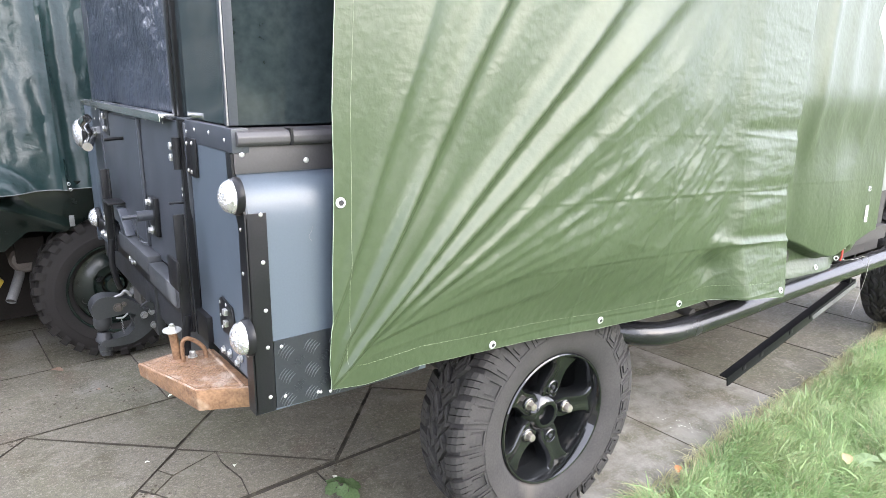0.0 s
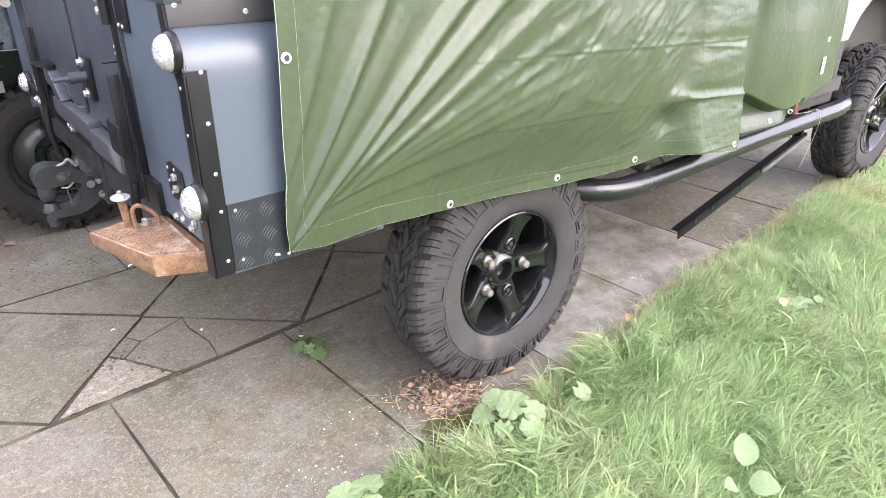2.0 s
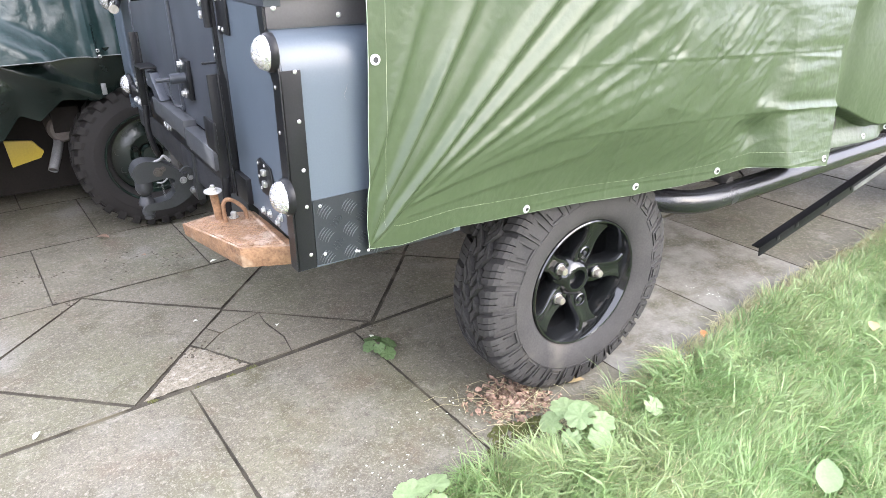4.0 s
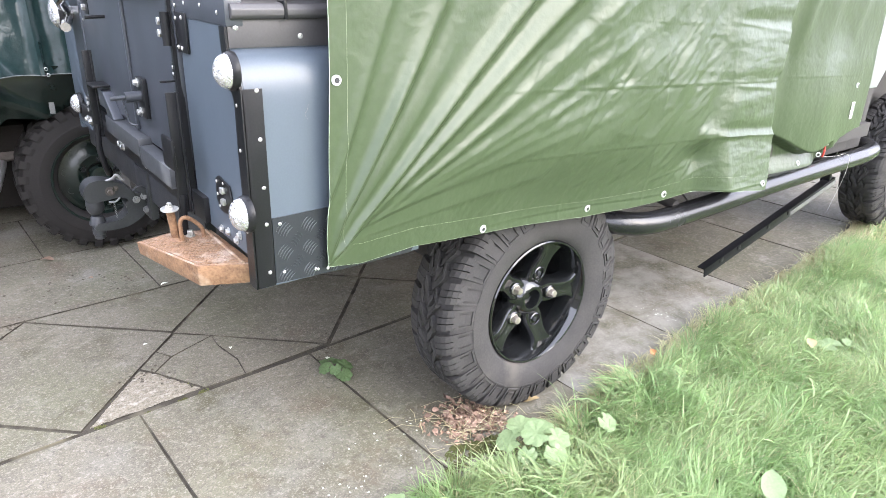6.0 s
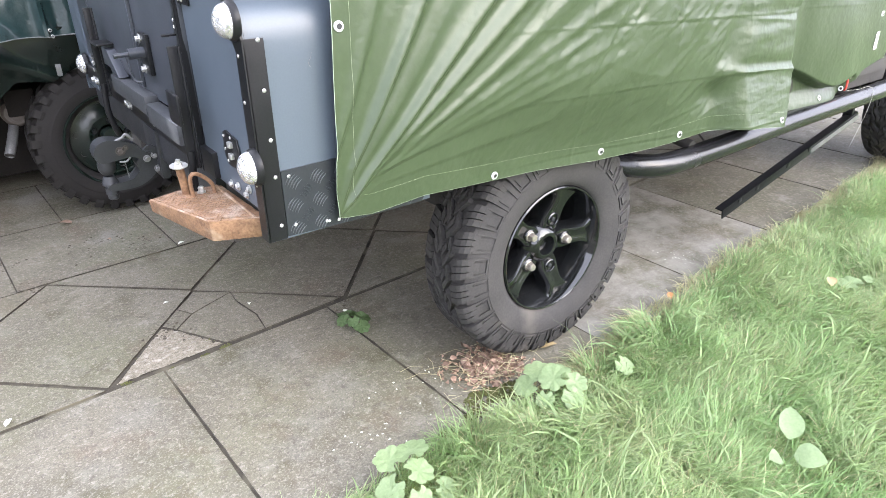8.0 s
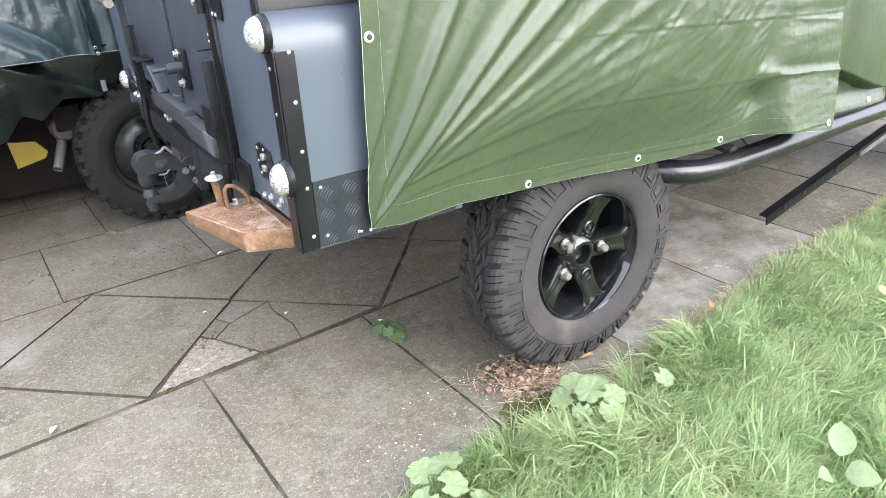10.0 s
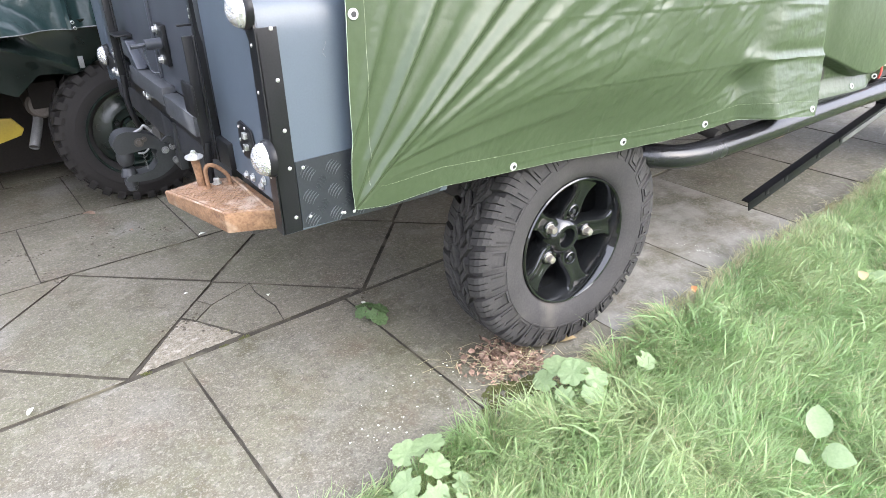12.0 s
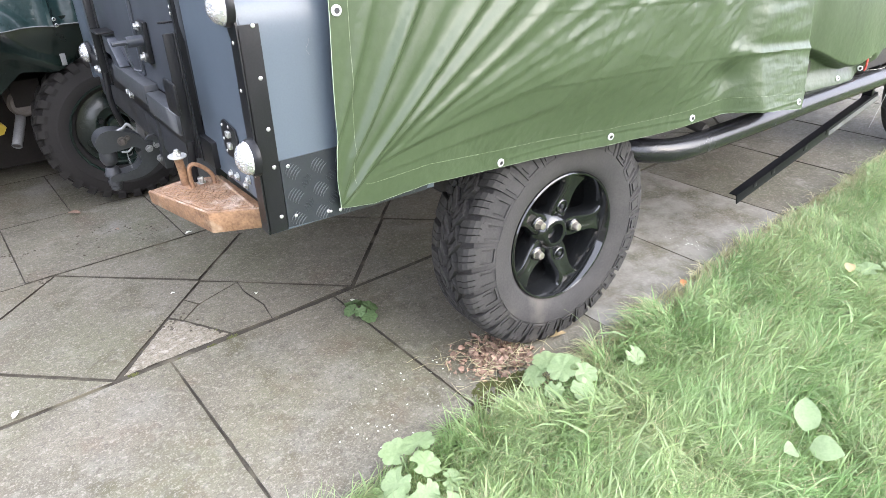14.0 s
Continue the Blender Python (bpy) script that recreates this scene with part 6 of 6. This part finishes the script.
# crumbs of soil round the joints near the second vehicle, pale flakes beside the wheel
rnd = random.Random(23)
M_CRUMB = material("dry_soil", (0.085, 0.072, 0.052), (0.050, 0.042, 0.030), 0.95, scale=40, fine=200, bump=0.3)


def crumbs(name, spots, mat, label, category, low, high):
    bm = bmesh.new()
    for x, y, spread, count in spots:
        for k in range(count):
            px, py, q = x + rnd.gauss(0, spread), y + rnd.gauss(0, spread), rnd.uniform(low, high)
            a0 = rnd.uniform(0, 6.283)
            z = rise(px) + 0.0006
            ring = [bm.verts.new((px + q * rnd.uniform(0.6, 1.2) * math.cos(a0 + b), py + q * rnd.uniform(0.6, 1.2) * math.sin(a0 + b), z)) for b in (0, 1.571, 3.142, 4.712)]
            top = bm.verts.new((px, py, z + q * rnd.uniform(0.25, 0.6)))
            for i in range(4):
                bm.faces.new((ring[i], ring[(i + 1) % 4], top))
    solid(name, bm, mat, label, category, kind="stuff", smooth=False)


crumbs("soil_crumbs", ((-1.24, 1.50, 0.04, 40), (-1.30, 1.75, 0.05, 40), (-0.95, 1.75, 0.08, 26), (-0.78, 1.66, 0.05, 22), (-0.34, 0.72, 0.04, 20), (-0.92, 0.86, 0.04, 26)),
       M_CRUMB, "dark crumbs of soil scattered on the paving", "soil", 0.0025, 0.008)
crumbs("pale_flakes", ((0.925, 0.15, 0.035, 34), (0.99, 0.13, 0.02, 12), (-0.62, -0.02, 0.05, 26), (-0.38, 0.10, 0.06, 20)), M_LABEL, "pale chalky flakes on the paving", "flakes", 0.0012, 0.0042)

# ---- trees beyond the lawn, mirrored in the windows ----
def tree(at, height, seed):
    r = random.Random(seed)
    ob = thing("tree", at, "broad green tree beyond the lawn", "tree", group="trees beyond the lawn")
    bm = bmesh.new()
    tube(bm, curve_points([(0, 0, -0.1), (0.08, 0.05, height * 0.25), (-0.05, 0.1, height * 0.55), (0.1, 0, height * 0.9)], 5), [0.22 - 0.19 * k / 15 for k in range(16)], 10)
    tips = []
    for k in range(24):
        a, h = r.uniform(0, 6.28), height * r.uniform(0.10, 0.85)
        ln = height * r.uniform(0.22, 0.40) * (1.15 - h / height * 0.6)
        tip = Vector((math.cos(a) * ln, math.sin(a) * ln, h + ln * 0.45))
        tube(bm, curve_points([(0, 0, h), tuple(Vector((0, 0, h)).lerp(tip, 0.5) + Vector((0, 0, 0.1))), tuple(tip)], 4), [0.06 - 0.05 * j / 8 for j in range(9)], 6)
        tips += [tip, Vector((0, 0, h)).lerp(tip, 0.6)]
    part("trunk", bm, M_BARK, ob)
    verts, faces = [], []
    for k in range(15000):
        c = r.choice(tips) + Vector((r.gauss(0, 0.45), r.gauss(0, 0.45), r.gauss(0, 0.38)))
        d = Vector((r.gauss(0, 1), r.gauss(0, 1), r.gauss(0, 0.6))).normalized()
        e = d.cross(Vector((r.gauss(0, 1), r.gauss(0, 1), r.gauss(0, 1)))).normalized()
        s = r.uniform(0.08, 0.15)
        b = len(verts)
        verts += [c - d * s, c + e * s * 0.5, c + d * s, c - e * s * 0.5]
        faces.append((b, b + 1, b + 2, b + 3))
    me = bpy.data.meshes.new("crown")
    me.from_pydata([tuple(v) for v in verts], [], faces)
    me.materials.append(M_LEAF)
    crown = new("crown", me)
    crown.parent = ob


for i, (x, y, h) in enumerate([(2.0, -17.0, 5.5), (6.5, -18.0, 6.0), (12.0, -17.0, 5.5), (-16.0, -8.0, 5.0), (-4.0, -19.0, 5.0)]):
    tree((x, y, -0.05), h, 40 + i)

# ---- ground and paving ----
# Unseen wall added to block light from behind the parked vehicles.
bm = bmesh.new()
box(bm, (-7.0, 4.4, -0.05), (5.0, 4.6, 2.4))
solid("wall_north", bm, M_WALL, "plain unseen wall added to keep the space behind the vehicles dark", "wall", kind="structure")
# Unseen wall added to cut the sky light on rear face and paving.
bm = bmesh.new()
box(bm, (-6.2, -2.4, -0.05), (-6.0, 4.4, 1.8))
solid("wall_west", bm, M_WALL, "plain unseen wall added to cut sky light on the vehicle's rear", "wall", kind="structure")
# White backdrop added for the overexposed brightness beyond the bonnet.
bm = bmesh.new()
box(bm, (13.0, -1.0, -0.05), (13.2, 12.0, 4.0))
solid("wall_east", bm, M_BACKDROP, "plain white backdrop for the overexposed background beyond the vehicle's front", "wall", kind="structure")
bm = bmesh.new()
sheet(bm, lambda u, v: Vector((-300 + 600 * u, -300 + 600 * v, -0.055)), 12, 12)
solid("ground", bm, M_EARTH, "dark earth and grass that reaches into the distance", "ground", kind="structure")
bm = bmesh.new()


def joint_bed(u, v):
    p = pave(-3.2 + 9.2 * u, -0.86 + 6.0 * v)
    p.z = rise(p.x) - 0.0056 + 0.0030 * noise.noise((p.x * 6, p.y * 6, 0)) + 0.0016 * noise.noise((p.x * 30, p.y * 30, 5))
    return p


sheet(bm, joint_bed, 260, 170)
bed = solid("pavement", bm, M_JOINT, "old concrete slab paving with mossy open joints", "pavement", kind="structure")
rnd = random.Random(2)


def slab(outline, mat=None, top=0.0, name="slab", gap=0.004, tilt=True):
    """One slab from its corners in the paving's own directions, drawn in by half a joint, with worn edges."""
    pts = [Vector((u, v, 0)) for u, v in outline]
    n = len(pts)
    area = sum(pts[i].x * pts[(i + 1) % n].y - pts[(i + 1) % n].x * pts[i].y for i in range(n))
    if area < 0:
        pts.reverse()
    inner = []
    for i in range(n):
        a, b, c = pts[i - 1], pts[i], pts[(i + 1) % n]
        d1, d2 = (b - a).normalized(), (c - b).normalized()
        n1, n2 = Vector((-d1.y, d1.x, 0)), Vector((-d2.y, d2.x, 0))
        k = (n1 + n2)
        inner.append(b + k * (gap / max(0.35, k.length_squared / 2)))
    c = sum(inner, Vector()) / n
    bm = bmesh.new()
    tx, ty = (rnd.uniform(-0.004, 0.004), rnd.uniform(-0.004, 0.004)) if tilt else (0, 0)

    def ring(shrink, z):
        out = []
        for i in range(n):
            a, b = inner[i], inner[(i + 1) % n]
            m = max(1, min(30, int((b - a).length / 0.022)))
            for j in range(m):
                p = a.lerp(b, j / m)
                q = p + (c - p).normalized() * (shrink + 0.0010 * (1 + noise.noise((p.x * 25, p.y * 25, 3))) + 0.0060 * max(0.0, noise.noise((p.x * 19, p.y * 19, 7)) - 0.22) + 0.0018 * max(0.0, noise.noise((p.x * 60, p.y * 60, 9))))
                w = pave(q.x, q.y)
                zz = z + rise(w.x) + tx * (q.x - c.x) + ty * (q.y - c.y)
                out.append(bm.verts.new((w.x, w.y, zz)))
        return out

    low, mid, high = ring(0.0, -0.05), ring(0.0, top - 0.0028), ring(0.0013, top)
    for a, b in ((low, mid), (mid, high)):
        for i in range(len(a)):
            j = (i + 1) % len(a)
            bm.faces.new((a[i], a[j], b[j], b[i])).material_index = 1       # soil-stained edge
    bm.faces.new(high)
    ob = part(name, bm, mat or M_SLAB, bed, smooth=False)
    ob.data.materials.append(M_JOINT)
    return ob


COLUMNS = [-3.05, -2.44, -1.83, -1.22, -0.61, -0.012, 0.570, 1.150, 1.747, 2.36, 2.98, 3.59, 4.20, 4.81]
M_PALESLAB = M_SLAB.copy()                       # these two are bleached and grown over with pale lichen
M_PALESLAB.name = "bleached_paving_concrete"
stains(M_PALESLAB, (0.285, 0.275, 0.250), 6.0, 0.38, 0.60, 0.65)
for a, b in zip(COLUMNS, COLUMNS[1:]):
    end = -0.90 if a > -0.62 else -0.80        # under the turf these slabs run on
    slab([(a, end), (b, end), (b, 0.007), (a, 0.007)], M_PALESLAB if 1.1 < a < 1.8 else None, gap=0.0024 if -0.7 < a < 0.1 else 0.0012)
for k in range(4):
    a = -3.10 + 0.62 * k
    slab([(a, -1.62), (a + 0.62, -1.62), (a + 0.62, -0.806), (a, -0.806)], gap=0.0010)
P = 0.826                      # period of the diagonal band
H2 = P / 2
LOW, MID, HIGH = 0.026, 0.438, 0.840
for k in range(-3, 7):
    u0 = -0.171 + P * k
    slab([(u0, LOW), (u0 + H2, MID), (u0, HIGH), (u0 - H2, MID)], gap=0.0010)
    if k == 0:
        # this lower triangle is broken: bare aggregate and cracked pieces
        left, right, apex = (u0 + 0.006, 0.020), (u0 + P - 0.012, 0.028), (u0 + H2, MID - 0.010)
        c1, c2, c3 = (u0 + 0.238, 0.258), (u0 + 0.270, 0.208), (u0 + 0.368, 0.025)
        d1, d2 = (u0 + 0.318, 0.338), (u0 + 0.350, 0.276)
        i1, i2, i3 = (u0 + 0.517, 0.332), (u0 + 0.508, 0.258), (u0 + 0.524, 0.120)
        foot = (u0 + 0.508, 0.018)
        bmx = bmesh.new()
        corner = [Vector((p[0], p[1], 0)) for p in (left, c1, c2, c3)]

        def crumbled(s, t):
            p = corner[0].lerp(corner[1], t).lerp(corner[3].lerp(corner[2], t), s)
            w = pave(p.x, p.y)
            edge = min(s, 1 - s, t, 1 - t)
            w.z = -0.0030 + 0.0030 * noise.fractal((w.x * 38, w.y * 38, 1), 0.8, 2.1, 5) + 0.003 * min(1, edge * 6)
            return w

        sheet(bmx, crumbled, 60, 50, 0.03, 0.985, 0.035, 0.975)
        part("broken_patch", bmx, M_AGG, bed, "crumbled pale patch of bare aggregate")
        slab([c1, d1, d2, c2], gap=0.0004)
        slab([d1, apex, i1, d2], gap=0.0004)
        slab([c2, d2, i1, i2, i3, foot, c3], gap=0.0006)
        slab([i1, right, foot, i3, i2], gap=0.0006)
    else:
        slab([(u0 + 0.006, LOW - 0.008), (u0 + P - 0.006, LOW - 0.008), (u0 + H2, MID - 0.010)], gap=0.0009)
    slab([(u0, HIGH + 0.006), (u0 + H2, MID + 0.010), (u0 + P, HIGH + 0.006)], gap=0.0009)
for row in range(6):
    v0 = 0.852 + 0.61 * row
    shift = (-0.27, 0.02, -0.24, 0.1, -0.1, 0.2)[row]
    for k in range(-4, 9):
        u0 = shift + 0.61 * k
        slab([(u0, v0), (u0 + 0.61, v0), (u0 + 0.61, v0 + 0.61), (u0, v0 + 0.61)], gap=0.0004)
